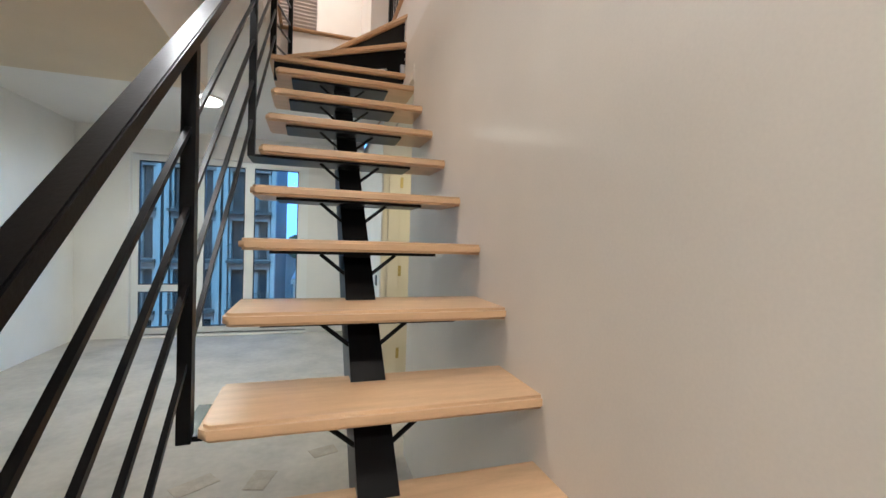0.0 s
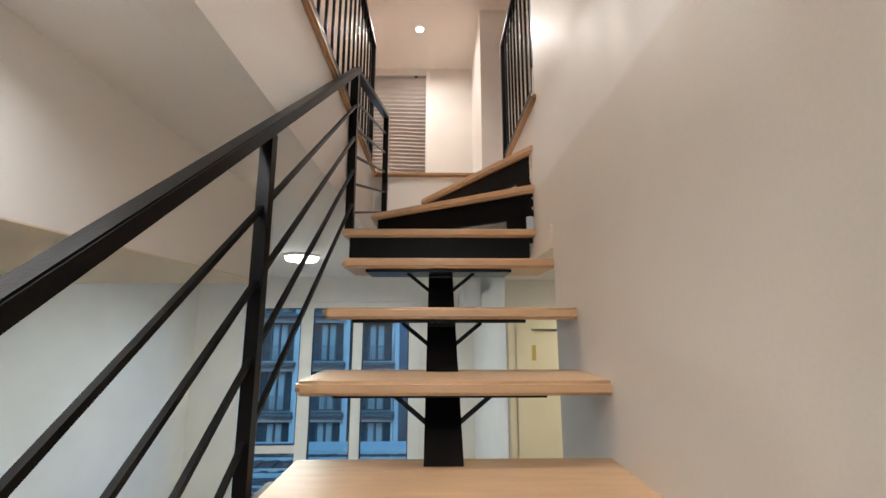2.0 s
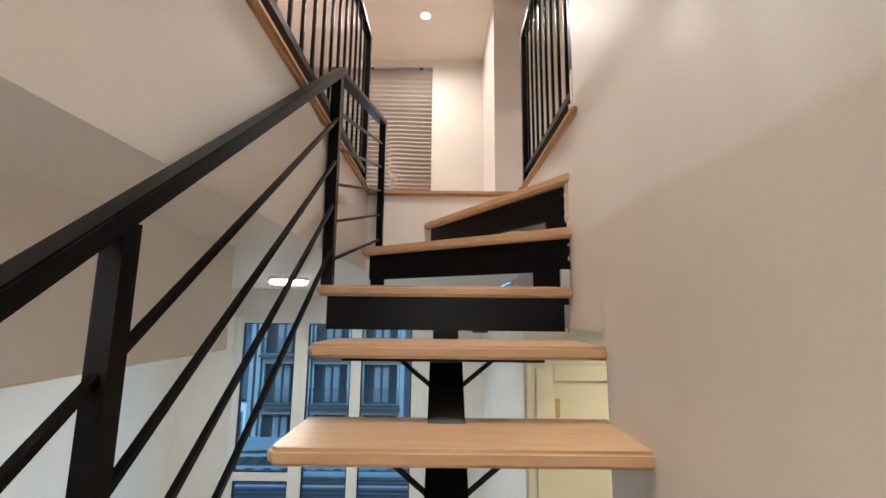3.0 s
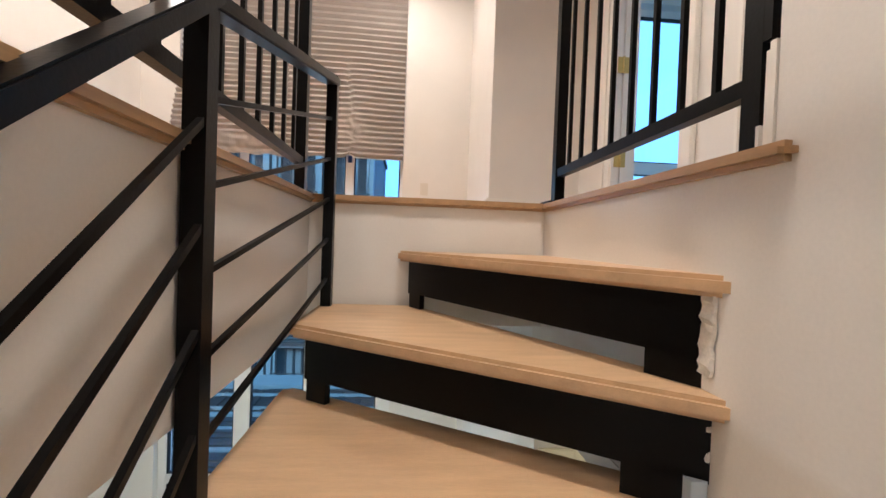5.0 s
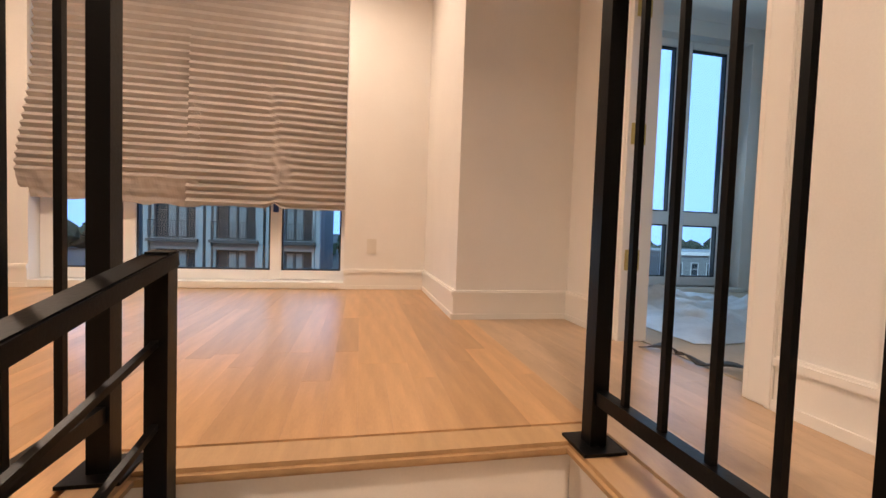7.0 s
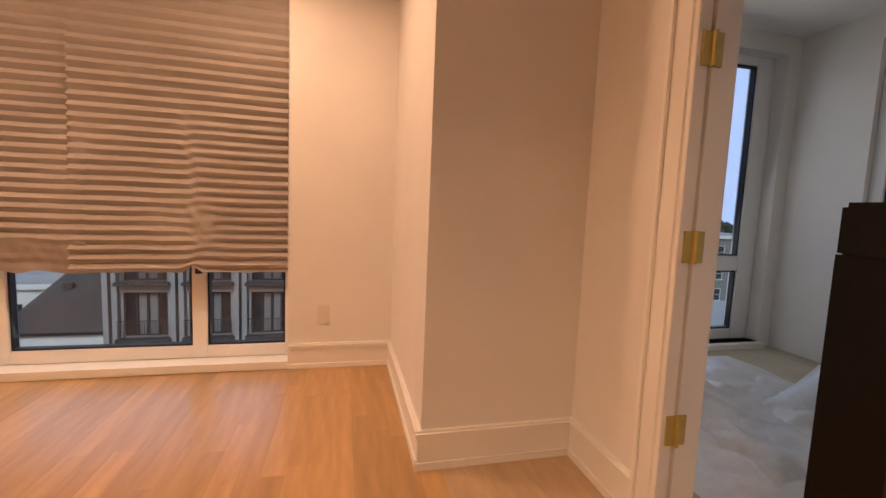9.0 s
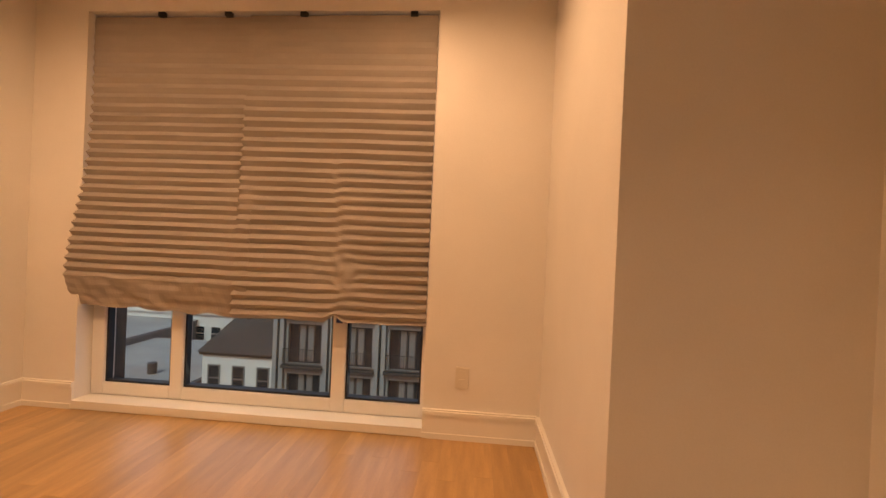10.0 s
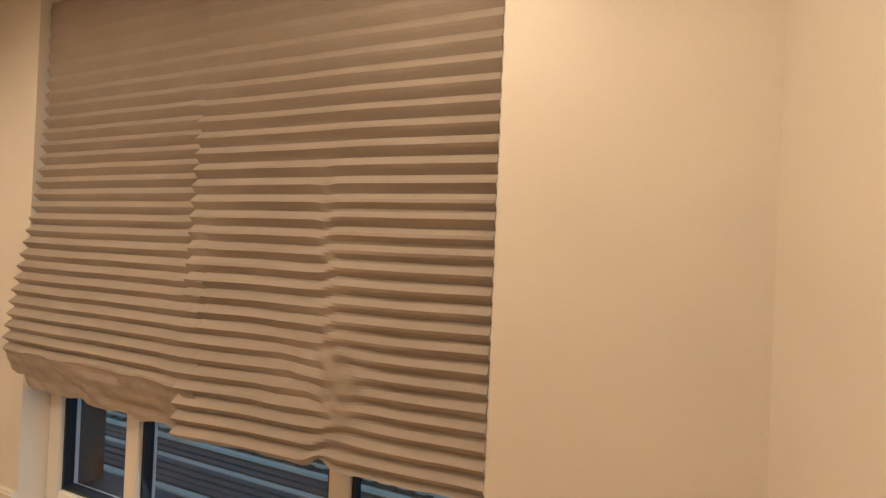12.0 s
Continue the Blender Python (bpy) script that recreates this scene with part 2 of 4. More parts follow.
structure("wall_closet_lower", [(0.02, 0.14, 5.12, FY + 0.13, 0.0, 2.45), (0.02, 0.10, 5.0, 5.12, 0.0, 2.45), (0.98, 2.2, 5.0, 5.12, 0.0, 2.45), (0.10, 0.98, 5.0, 5.12, 2.12, 2.45)],
          PAINT, "off-white wall with a door under the upper hall", "wall")
structure("wall_hall_end_lower", [(2.05, 2.2, 3.8, 5.0, 0.0, 2.45), (0.12, 2.2, 3.56, 3.71, 0.0, 2.45)], PAINT, "plain hall wall", "wall")
structure("ceiling_lower", [(LX, WX0 - 0.10, -1.6, OUT, CL, CL + 0.12), (WX0 - 0.10, WX1, -1.6, WY0 - 0.10, CL, CL + 0.12), (WX1 + 0.12, 2.2, 3.56, OUT, 2.45, CL), (WX0 - 0.10, WX1 + 0.10, WY1 + 0.10, OUT, CL, CL + 0.12)],
          CEIL, "flat white painted lower ceiling", "ceiling")
# thin panel added to carry the soffit's shade as colour
structure("soffit_underside", [(LX, -1.28, -1.6, 4.16, 2.341, 2.345)], SOFFITSHADE, "underside of the dropped soffit, its dim warm shade put into a tan colour", "soffit")
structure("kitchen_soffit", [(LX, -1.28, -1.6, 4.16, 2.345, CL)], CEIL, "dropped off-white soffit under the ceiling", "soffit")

# the floor between the storeys, cut open for the stairs
# the right face and its foot trim take the same painted-in shade
for nm, row in (("left", (WX0 - 0.10, WX0, WY0, WY1, CL - 0.02, UP - 0.03)), ("far", (WX0 - 0.10, WX1, WY1, WY1 + 0.10, CL - 0.02, UP - 0.03)),
                ("right", (WX1, WX1 + 0.10, 3.80, WY1 + 0.10, 2.50, UP - 0.03)), ("near", (WX0 - 0.10, WX1, WY0 - 0.10, WY0, CL - 0.02, UP - 0.03))):
    structure("wall_well_" + nm, [row], SHADEDPAINT if nm == "right" else PAINT, "off-white painted face of the open stair well", "wall")
structure("trim_well_foot", [(-0.012, 0.0, 3.705, 4.9, 2.44, 2.515), (-0.007, 0.0, 3.705, 4.9, 2.515, 2.54), (0.0, 0.10, 3.80, 4.9, 2.44, 2.50)], SHADEDPAINT, "painted trim along the foot of the well wall", "trim")
structure("floor_upper_base", [(UX - 0.15, WX0 - 0.04, -1.6, OUT, UP - 0.34, UP - 0.022), (WX0 - 0.04, 3.25, WY1 + 0.04, OUT, UP - 0.34, UP - 0.022),
                               (WX1 + 0.10, 3.25, -1.6, WY1 + 0.04, UP - 0.34, UP - 0.022), (WX0 - 0.04, WX1 + 0.10, -1.6, WY0, UP - 0.34, UP - 0.022)],
          PLY, "subfloor under the upper storey's boards", "floor")

# upper storey
UW = (-2.64, -0.60, 3.25, 5.50)  # upper window recess
structure("wall_street_upper", [(UX - 0.15, UW[0], FY, OUT, UP - 0.02, CU), (UW[1], 1.45, FY, OUT, UP - 0.02, CU), (UW[0], UW[1], FY, OUT, UW[3], CU), (UW[0], UW[1], FY, OUT, UP - 0.02, UW[2] - 0.02),
                                (1.45, 2.98, FY, OUT, 5.47, CU), (1.45, 2.98, FY, OUT, UP - 0.02, 3.24), (2.98, 3.25, FY, OUT, UP - 0.02, CU)],
          PAINT, "off-white wall around the shaded street window", "wall")
structure("wall_left_upper", [(UX - 0.15, UX, -1.6, FY, UP - 0.02, CU)], PAINT, "off-white upper room wall", "wall")
structure("wall_shaft", [(0.02, 0.78, 6.206, FY, UP - 0.02, CU)], PAINT, "off-white projecting wall block beside the window", "wall")
D1 = (5.08, 5.725)
D2 = (3.90, 4.675)
DH = 5.40
structure("wall_hall_upper", [(HX, HX + 0.12, D1[1], 6.206, UP - 0.02, CU), (HX, HX + 0.12, D2[1], D1[0], UP - 0.02, CU), (HX, HX + 0.12, 3.6, D2[0], UP - 0.02, CU),
                              (HX, HX + 0.12, D1[0], D1[1], DH, CU), (HX, HX + 0.12, D2[0], D2[1], DH, CU), (0.12, HX, 3.6, 3.72, UP - 0.02, CU)],
          PAINT, "off-white hall wall with two doorways", "wall")
structure("wall_between_rooms", [(HX + 0.12, RX, 4.72, 4.84, UP - 0.02, CU), (HX + 0.12, RX, 3.3, 3.42, UP - 0.02, CU)], PAINT, "off-white wall between the side rooms", "wall")
structure("wall_east_end", [(RX, RX + 0.15, -1.6, 3.3, UP - 0.02, CU), (2.2, 2.35, -1.6, OUT, -0.15, 2.6)], PAINT, "plain off-white end wall", "wall")
structure("wall_side_room", [(RX, RX + 0.15, 3.3, 5.25, UP - 0.02, CU), (RX, RX + 0.15, 6.80, OUT, UP - 0.02, CU), (RX, RX + 0.15, 5.25, 6.80, 5.42, CU), (RX, RX + 0.15, 5.25, 6.80, UP - 0.02, 3.34)],
          PAINT, "off-white side room wall around a tall window", "wall")
structure("ceiling_upper", [(UX - 0.15, 3.25, -1.6, OUT, CU, CU + 0.15)], CEIL, "flat white painted upper ceiling", "ceiling")


# ---- stairs ----
RUN = 0.2365


def tread_y(n):
    return 2.993 + (n - 9) * RUN


TX0, TX1 = -0.832, 0.012
stairs = empty("staircase", "open oak stairs on one black steel stringer with winders", "staircase")


def round_over(me):
    """Smooth the narrow rounded edges, keep the broad faces flat."""
    for p in me.polygons:
        p.use_smooth = p.area < 0.0045 and not abs(p.normal.z) > 0.999


def tread_mesh():
    """One oak board, with its front left corner cut and its nosing rounded."""
    bm = bmesh.new()
    d = 0.285
    prism(bm, [(TX0 + 0.02, 0.0), (TX1, 0.0), (TX1, d), (TX0, d), (TX0, 0.02)], -0.038, 0.0)
    top = [e for e in bm.edges if abs(e.verts[0].co.z - e.verts[1].co.z) < 1e-5]
    bmesh.ops.bevel(bm, geom=top, offset=0.009, segments=4, affect="EDGES")
    bmesh.ops.recalc_face_normals(bm, faces=bm.faces[:])
    me = bpy.data.meshes.new("tread")
    bm.to_mesh(me)
    bm.free()
    me.materials.append(OAK)
    round_over(me)
    return me


TREAD = tread_mesh()
SX = -0.442                     # the stringer's middle
for n in range(1, 13):
    t = new("tread", TREAD)
    t.location = (0, tread_y(n), n * R)
    t.parent = stairs
    y, z = tread_y(n), n * R - 0.038
    with_post = n in (1, 5, 9)
    plate = boxes("tread_plate", [(-0.88 if with_post else TX0 + 0.09, -0.16, y + 0.05, y + 0.24, z - 0.012, z - 0.001)], STEEL, stairs)
    bm = bmesh.new()
    box(bm, SX - 0.05, SX + 0.05, y + 0.14, y + 0.24, z - 0.10, z - 0.012)
    part("pedestal", bm, STEEL, stairs)
    for side in (-1, 1):
        bm = bmesh.new()
        tube(bm, (SX + side * 0.045, y + 0.09, z - 0.085), (SX + side * 0.135, y + 0.09, z - 0.012), 0.007, 8)
        part("brace", bm, STEEL, stairs)
bm = bmesh.new()
slope = R / RUN
ya, yb = tread_y(1) + 0.02, 3.855
za = R - 0.055 - slope * 0.13
zb = za + slope * (yb - ya)
prof = [(ya, 0.0), (ya + 0.26, 0.0), (yb, zb - 0.25), (yb, zb), (ya, za)]
lo = [bm.verts.new((SX - 0.05, y, z)) for y, z in prof]
hi = [bm.verts.new((SX + 0.05, y, z)) for y, z in prof]
bm.faces.new(lo)
bm.faces.new(hi[::-1])
for i in range(len(prof)):
    j = (i + 1) % len(prof)
    bm.faces.new((lo[i], hi[i], hi[j], lo[j]))
part("stringer", bm, STEEL, stairs, "sloping black steel stringer")

PIV = (0.012, 3.95)
W1 = [(-0.896, 3.989), (0.012, 3.979), (0.012, 4.10), (-0.86, 4.62), (-0.896, 4.60)]
W2 = [(-0.85, 4.515), PIV, (0.012, 4.10), (-0.50, 4.905), (-0.85, 4.905)]
W3 = [(-0.565, 4.885), PIV, (0.012, 4.905), (-0.565, 4.908)]
for outline, n, nm, drop in ((W1, 13, "lower", 0.018), (W2, 14, "middle", 0.005), (W3, 15, "upper", 0.0)):
    bm = bmesh.new()
    prism(bm, outline, n * R - 0.038 - drop, n * R - drop)
    flat = [e for e in bm.edges if abs(e.verts[0].co.z - e.verts[1].co.z) < 1e-5]
    bmesh.ops.bevel(bm, geom=flat, offset=0.009, segments=4, affect="EDGES")
    round_over(part("winder_tread", bm, OAK, stairs, f"{nm} wedge-shaped oak winder tread").data)
    a, b = Vector((*outline[0], 0)), Vector((*outline[1], 0))
    d = (b - a).normalized()
    back = Vector((-d.y, d.x, 0))
    a, b = a + d * 0.03 + back * 0.04, b - d * 0.036 + back * 0.04
    z = n * R - 0.039 - drop
    bm = bmesh.new()
    bar(bm, a + Vector((0, 0, z - 0.058)), b + Vector((0, 0, z - 0.058)), 0.02, 0.116)
    part("winder_fascia", bm, STEEL, stairs)
    low = z - 0.116 - (0.12 if n > 13 else 0.0)
    if n > 13:
        for at, w in ((a + d * 0.045, 0.07), (b - d * 0.075, 0.13)):
            bm = bmesh.new()
            bar(bm, at + Vector((0, 0, low)), at + Vector((0, 0, z - 0.10)), w, 0.02, up=back)
            part("winder_leg", bm, STEEL, stairs)
    else:
        bm = bmesh.new()
        bar(bm, Vector((SX, 4.06, 2.30)), Vector((SX, 4.06, z - 0.10)), 0.09, 0.05, up=(0, 1, 0))
        box(bm, SX - 0.045, SX + 0.045, 3.80, 4.085, 2.215, 2.30)
        part("winder_leg", bm, STEEL, stairs)
# ragged filler between the winders and the wall
torn = random.Random(4)
for n in (13, 14, 15):
    bm = bmesh.new()
    rows = []
    for k in range(15):
        z = n * R - 0.036 - 0.010 * k
        w = torn.uniform(0.0012, 0.0045) * (1.0 if k % 4 else 1.6)
        y = 4.0 + torn.uniform(-0.004, 0.004)
        rows.append([bm.verts.new(v) for v in ((-0.004 - w, y, z + torn.uniform(-0.004, 0.004)), (-0.002, y - 0.004, z), (-0.002, y + 0.03, z), (-0.004 - w * 0.7, y + 0.03, z))])
    for p, q in zip(rows[:-1], rows[1:]):
        for i in range(4):
            bm.faces.new((p[i], p[(i + 1) % 4], q[(i + 1) % 4], q[i]))
    bm.faces.new(rows[0])
    bm.faces.new(rows[-1][::-1])
    part("foam_filler", bm, FOAM, stairs, "ragged white filler strip by the wall")
bm = bmesh.new()
box(bm, -0.034, -0.004, 3.995, 4.016, 13 * R - 0.019, 13 * R + 0.045)
part("wall_bracket", bm, FRIDGE, stairs, "small grey bracket on the lower winder")


# ---- the stairs' railing ----
HX0 = -0.865
rail = empty("stair_railing", "black steel stair railing with a flat handrail and slanting bars", "railing")


def hz(y):
    return 2.598 + 0.816 * (y - 3.06)


NEWEL = (HX0 - 0.010, 4.045)
FARP = (-0.815, 4.85)
for y, foot in ((1.16, R - 0.05), (2.10, 5 * R - 0.05), (3.05, 9 * R - 0.05)):
    bm = bmesh.new()
    box(bm, HX0 - 0.0145, HX0 + 0.0145, y - 0.0145, y + 0.0145, foot, hz(y) + 0.01)
    part("post", bm, STEEL, rail)
bm = bmesh.new()
box(bm, NEWEL[0] - 0.019, NEWEL[0] + 0.019, NEWEL[1] - 0.019, NEWEL[1] + 0.019, 13 * R - 0.02, hz(NEWEL[1]) + 0.03)
part("newel_post", bm, STEEL, rail)
bm = bmesh.new()
box(bm, FARP[0] - 0.018, FARP[0] + 0.018, FARP[1] - 0.018, FARP[1] + 0.018, 14 * R - 0.006, 3.612)
part("newel_post", bm, STEEL, rail)
y0 = 0.95
bm = bmesh.new()
bar(bm, (HX0, y0, hz(y0) + 0.026), (HX0, NEWEL[1] + 0.012, hz(NEWEL[1] + 0.012) + 0.024), 0.039, 0.028)
part("handrail", bm, STEEL, rail, bevel=0.003)
bm = bmesh.new()
bar(bm, (*NEWEL, hz(NEWEL[1]) + 0.02), (FARP[0], FARP[1] + 0.018, 3.60), 0.045, 0.03)
part("handrail", bm, STEEL, rail, bevel=0.003)
for k in range(1, 5):
    bm = bmesh.new()
    bar(bm, (HX0, y0, hz(y0) - 0.170 * k), (HX0, NEWEL[1], hz(NEWEL[1]) - 0.170 * k), 0.0115, 0.0115)
    part("rail_bar", bm, STEEL, rail)
for k in range(1, 6):
    bm = bmesh.new()
    bar(bm, (*NEWEL, hz(NEWEL[1]) + 0.005 - 0.147 * k), (*FARP, 3.605 - 0.142 * k), 0.011, 0.011)
    part("rail_bar", bm, STEEL, rail)


# ---- the balustrades round the well ----
def balustrade(x, ya, yb, count, label):
    thing = empty("balustrade", label, "balustrade", "balustrades round the stair well")
    for y in (ya, yb):
        bm = bmesh.new()
        box(bm, x - 0.019, x + 0.019, y - 0.019, y + 0.019, UP + 0.001, 4.182)
        p = part("post", bm, STEEL, thing)
        if y == yb:
            bm = bmesh.new()
            box(bm, x - 0.05, x + 0.05, y - 0.05, y + 0.05, UP, UP + 0.007)
            part("base_plate", bm, STEEL, p)
    bm = bmesh.new()
    bar(bm, (x, ya - 0.022, 4.197), (x, yb + 0.019, 4.197), 0.042, 0.034)
    part("top_rail", bm, STEEL, thing, bevel=0.003)
    bm = bmesh.new()
    bar(bm, (x, ya + 0.02, UP + 0.115), (x, yb - 0.02, UP + 0.115), 0.026, 0.03)
    part("bottom_rail", bm, STEEL, thing)
    for i in range(count):
        y = ya + (yb - ya) * (i + 1) / (count + 1)
        bm = bmesh.new()
        box(bm, x - 0.006, x + 0.006, y - 0.006, y + 0.006, UP + 0.125, 4.182)
        part("baluster", bm, STEEL, thing)
    return thing


hall_rail = balustrade(0.035, 3.968, 4.886, 8, "black steel balustrade on the hall side of the stair well")
balustrade(-0.935, 1.0135, 4.916, 34, "long black steel balustrade on the room side of the stair well")
boxes("wall_bar", [(0.012, 0.05, 3.928, 3.944, 3.37, 4.17)], STEEL, hall_rail)
nosing = empty("well_nosing", "rounded oak nosing boards round the stair well", "nosing", kind="structure")
for row in ((WX0 - 0.075, WX0 + 0.022, WY0, WY1 + 0.0, UP - 0.03, UP), (WX1 - 0.022, WX1 + 0.10, 3.862, WY1 + 0.0, UP - 0.03, UP), (WX0 - 0.075, WX1 + 0.10, WY1 - 0.022, WY1 + 0.075, UP - 0.03, UP + 0.001)):
    boxes("nosing_board", [row], OAKEND, nosing, bevel=0.01)


# ---- windows ----
def glazed(name, axis, plane, cols, rows, label, whole=()):
    """A white window: cols and rows are the pane borders; frame bars between, dark gaskets round each pane."""
    w = tagged(new(name), label, "window", kind="structure")

    def put(a0, a1, b0, b1, z0, z1):
        return (a0, a1, b0, b1, z0, z1) if axis == "y" else (b0, b1, a0, a1, z0, z1)
    fr = []
    for c in cols:
        fr.append(put(c[0], c[1], plane - 0.035, plane + 0.045, rows[0][0], rows[-1][1]))
    for k, (r0, r1) in enumerate(rows):
        for i, ((a, b), (c, d)) in enumerate(zip(cols[:-1], cols[1:])):
            if i in whole and 0 < k < len(rows) - 1:
                continue
            fr.append(put(b, c, plane - 0.033, plane + 0.043, r0, r1))
    for row in fr:
        boxes("window_frame", [row], FRAME, w, bevel=0.004)
    for i, ((a, b), (c, d)) in enumerate(zip(cols[:-1], cols[1:])):
        own = (rows[0], rows[-1]) if i in whole else rows
        for (p, q), (r, s) in zip(own[:-1], own[1:]):
            pane = boxes("pane", [put(b, c, plane + 0.002, plane + 0.010, q, r)], GLASS, w)
            pane.visible_shadow = False
            g = 0.012
            boxes("gasket", [put(b, b + g, plane - 0.02, plane + 0.02, q, r), put(c - g, c, plane - 0.02, plane + 0.02, q, r), put(b + g, c - g, plane - 0.02, plane + 0.02, q, q + g), put(b + g, c - g, plane - 0.02, plane + 0.02, r - g, r)], GASKET, w)
    return w


glazed("window_upper", "y", GY, [(-2.64, -2.557), (-2.135, -2.055), (-1.151, -1.07), (-0.63, -0.60)], [(3.25, 3.325), (5.42, 5.50)], "wide white three-pane window mostly covered by a paper shade")
structure("window_reveal", [(UW[0], UW[0] + 0.02, GY + 0.046, OUT + 0.01, 3.25, 5.5), (UW[1] - 0.02, UW[1], GY + 0.046, OUT + 0.01, 3.25, 5.5), (UW[0] + 0.02, UW[1] - 0.02, GY + 0.046, OUT + 0.03, 3.25, 3.27)], GASKET, "dark metal outer reveal of the street window", "window reveal")
structure("window_sill", [(-2.64, -0.60, FY - 0.02, GY - 0.035, 3.205, 3.25)], TRIMPAINT, "white painted window sill", "sill")
glazed("window_lower", "y", FY + 0.24, [(-2.86, -2.785), (-2.17, -2.02), (-1.51, -1.39), (-0.80, -0.66)], [(0.03, 0.11), (0.60, 0.69), (2.34, 2.42)], "tall white living room window facing the street", (1, 2))
glazed("window_room", "y", GY, [(1.45, 1.53), (2.28, 2.44), (2.82, 2.98)], [(3.24, 3.32), (3.80, 3.92), (5.40, 5.47)], "tall white casement window of the side room")
glazed("window_side", "x", RX + 0.08, [(5.25, 5.33), (5.98, 6.06), (6.72, 6.80)], [(3.34, 3.42), (3.90, 3.97), (5.34, 5.42)], "tall white window in the side room's end wall")
structure("window_sill_room", [(1.40, 3.0, FY - 0.05, GY - 0.04, 3.20, 3.24)], TRIMPAINT, "white painted sill of the side room window", "sill")
structure("window_sill_side", [(RX - 0.05, RX + 0.04, 5.2, 6.85, 3.30, 3.34)], TRIMPAINT, "white painted sill of the end window", "sill")
structure("window_sill_lower", [(-2.91, -0.61, FY + 0.10, FY + 0.205, 0.0, 0.03)], TRIMPAINT, "low white sill of the living room window", "sill")

# ---- skirting ----
BH = 0.155
bm = bmesh.new()
G = 0.007


def skirt(x0, x1, ya, yb, face, more=0.0):
    """One length of skirting; face names the side that looks into the room, more lengthens its mouldings round an outer corner."""
    box(bm, x0, x1, ya, yb, UP, UP + BH)
    for k, (z0, z1) in enumerate(((UP + 0.0004, UP + 0.03), (UP + BH - 0.03, UP + BH - 0.008))):
        if face == "y":
            box(bm, x0 - more, x1, ya - G, ya, z0, z1)
        elif face == "x":
            box(bm, x0 - G, x0, ya, yb, z0, z1)
        else:
            box(bm, x1, x1 + G, ya, yb, z0, z1)


skirt(UX + 0.016, UW[0], FY - 0.016, FY, "y")
box(bm, UW[0], UW[1], FY - 0.012, FY, UP, 3.205)
skirt(UW[1], 0.004, FY - 0.016, FY, "y")
skirt(0.004, 0.02, 6.206, FY - 0.016, "x")
skirt(0.004, HX - 0.016, 6.19, 6.206, "y", G)
skirt(HX - 0.016, HX, D1[1] + 0.085, 6.206, "x")
skirt(HX - 0.016, HX, D2[1] + 0.085, D1[0] - 0.085, "x")
skirt(UX, UX + 0.016, -1.6, FY, "-x")
box(bm, -0.004, 0.12, 3.901, 3.918, UP + 0.001, UP + BH - 0.012)
box(bm, -0.004, 0.12, 3.901, 3.912, UP + BH - 0.012, UP + BH)
box(bm, -0.010, 0.12, 3.9185, 3.925, UP + 0.001, UP + 0.032)
tagged(link("baseboard", bm, TRIMPAINT), "tall white moulded baseboards", "baseboard", kind="structure")


# ---- doorways of the hall ----
def doorway(name, ya, yb, hinge_y, hinges, label):
    d = tagged(new(name), label, "doorway", kind="structure")
    for y0_, y1_ in ((ya - 0.085, ya - 0.004), (yb + 0.004, yb + 0.085)):
        bm = bmesh.new()
        box(bm, HX - 0.016, HX, y0_, y1_, UP, DH + 0.08)
        edge = y0_ if y0_ < ya - 0.01 else y1_ - 0.02
        box(bm, HX - 0.026, HX - 0.016, edge, edge + 0.02, UP, DH + 0.08)
        part("casing", bm, TRIMPAINT, d, bevel=0.003)
    boxes("casing", [(HX - 0.016, HX, ya - 0.004, yb + 0.004, DH, DH + 0.08)], TRIMPAINT, d)
    for a, b in ((ya - 0.004, ya + 0.014), (yb - 0.014, yb + 0.004)):
        j = boxes("jamb", [(HX - 0.012, HX + 0.031, a, b, UP, DH), (HX + 0.045, HX + 0.132, a, b, UP, DH)], TRIMPAINT, d, bevel=0.0015)
    boxes("head_jamb", [(HX - 0.012, HX + 0.132, ya + 0.014, yb - 0.014, DH - 0.016, DH + 0.002)], TRIMPAINT, d)
    for z in hinges:
        bm = bmesh.new()
        s = -0.003
        box(bm, HX + 0.004, HX + 0.072, hinge_y + s - 0.003, hinge_y + s + 0.004, z - 0.046, z + 0.046)
        tube(bm, (HX + 0.038, hinge_y - 0.010, z - 0.048), (HX + 0.038, hinge_y - 0.010, z + 0.048), 0.007, 8)
        part("hinge", bm, BRASS, d, "polished brass butt hinge")
    return d


HZ = (3.565, 4.12, 4.67, 5.22)
doorway("door_1", *D1, D1[1] - 0.014, HZ, "white cased doorway with brass hinges and no door")
doorway("door_2", *D2, D2[1] - 0.014, (3.515, 4.06, 4.61, 5.16), "second white cased doorway with brass hinges and no door")


# ---- outlet ----
def outlet(place):
    o = empty("wall_outlet", "white plastic wall outlet plate above the baseboard", "outlet")
    x, y, z = place
    bm = bmesh.new()
    box(bm, x - 0.036, x + 0.036, y - 0.007, y, z - 0.058, z + 0.058)
    part("cover_plate", bm, PLATE, o, bevel=0.003)
    for dz in (-0.022, 0.022):
        bm = bmesh.new()
        box(bm, x - 0.017, x + 0.017, y - 0.009, y - 0.006, z + dz - 0.015, z + dz + 0.015)
        part("socket", bm, PLATE, o)
    return o


outlet((-0.395, FY, 3.53))


# ---- the paper shade ----
def ramp(a, b, v):
    t = min(1.0, max(0.0, (v - a) / (b - a)))
    return t * t * (3 - 2 * t)


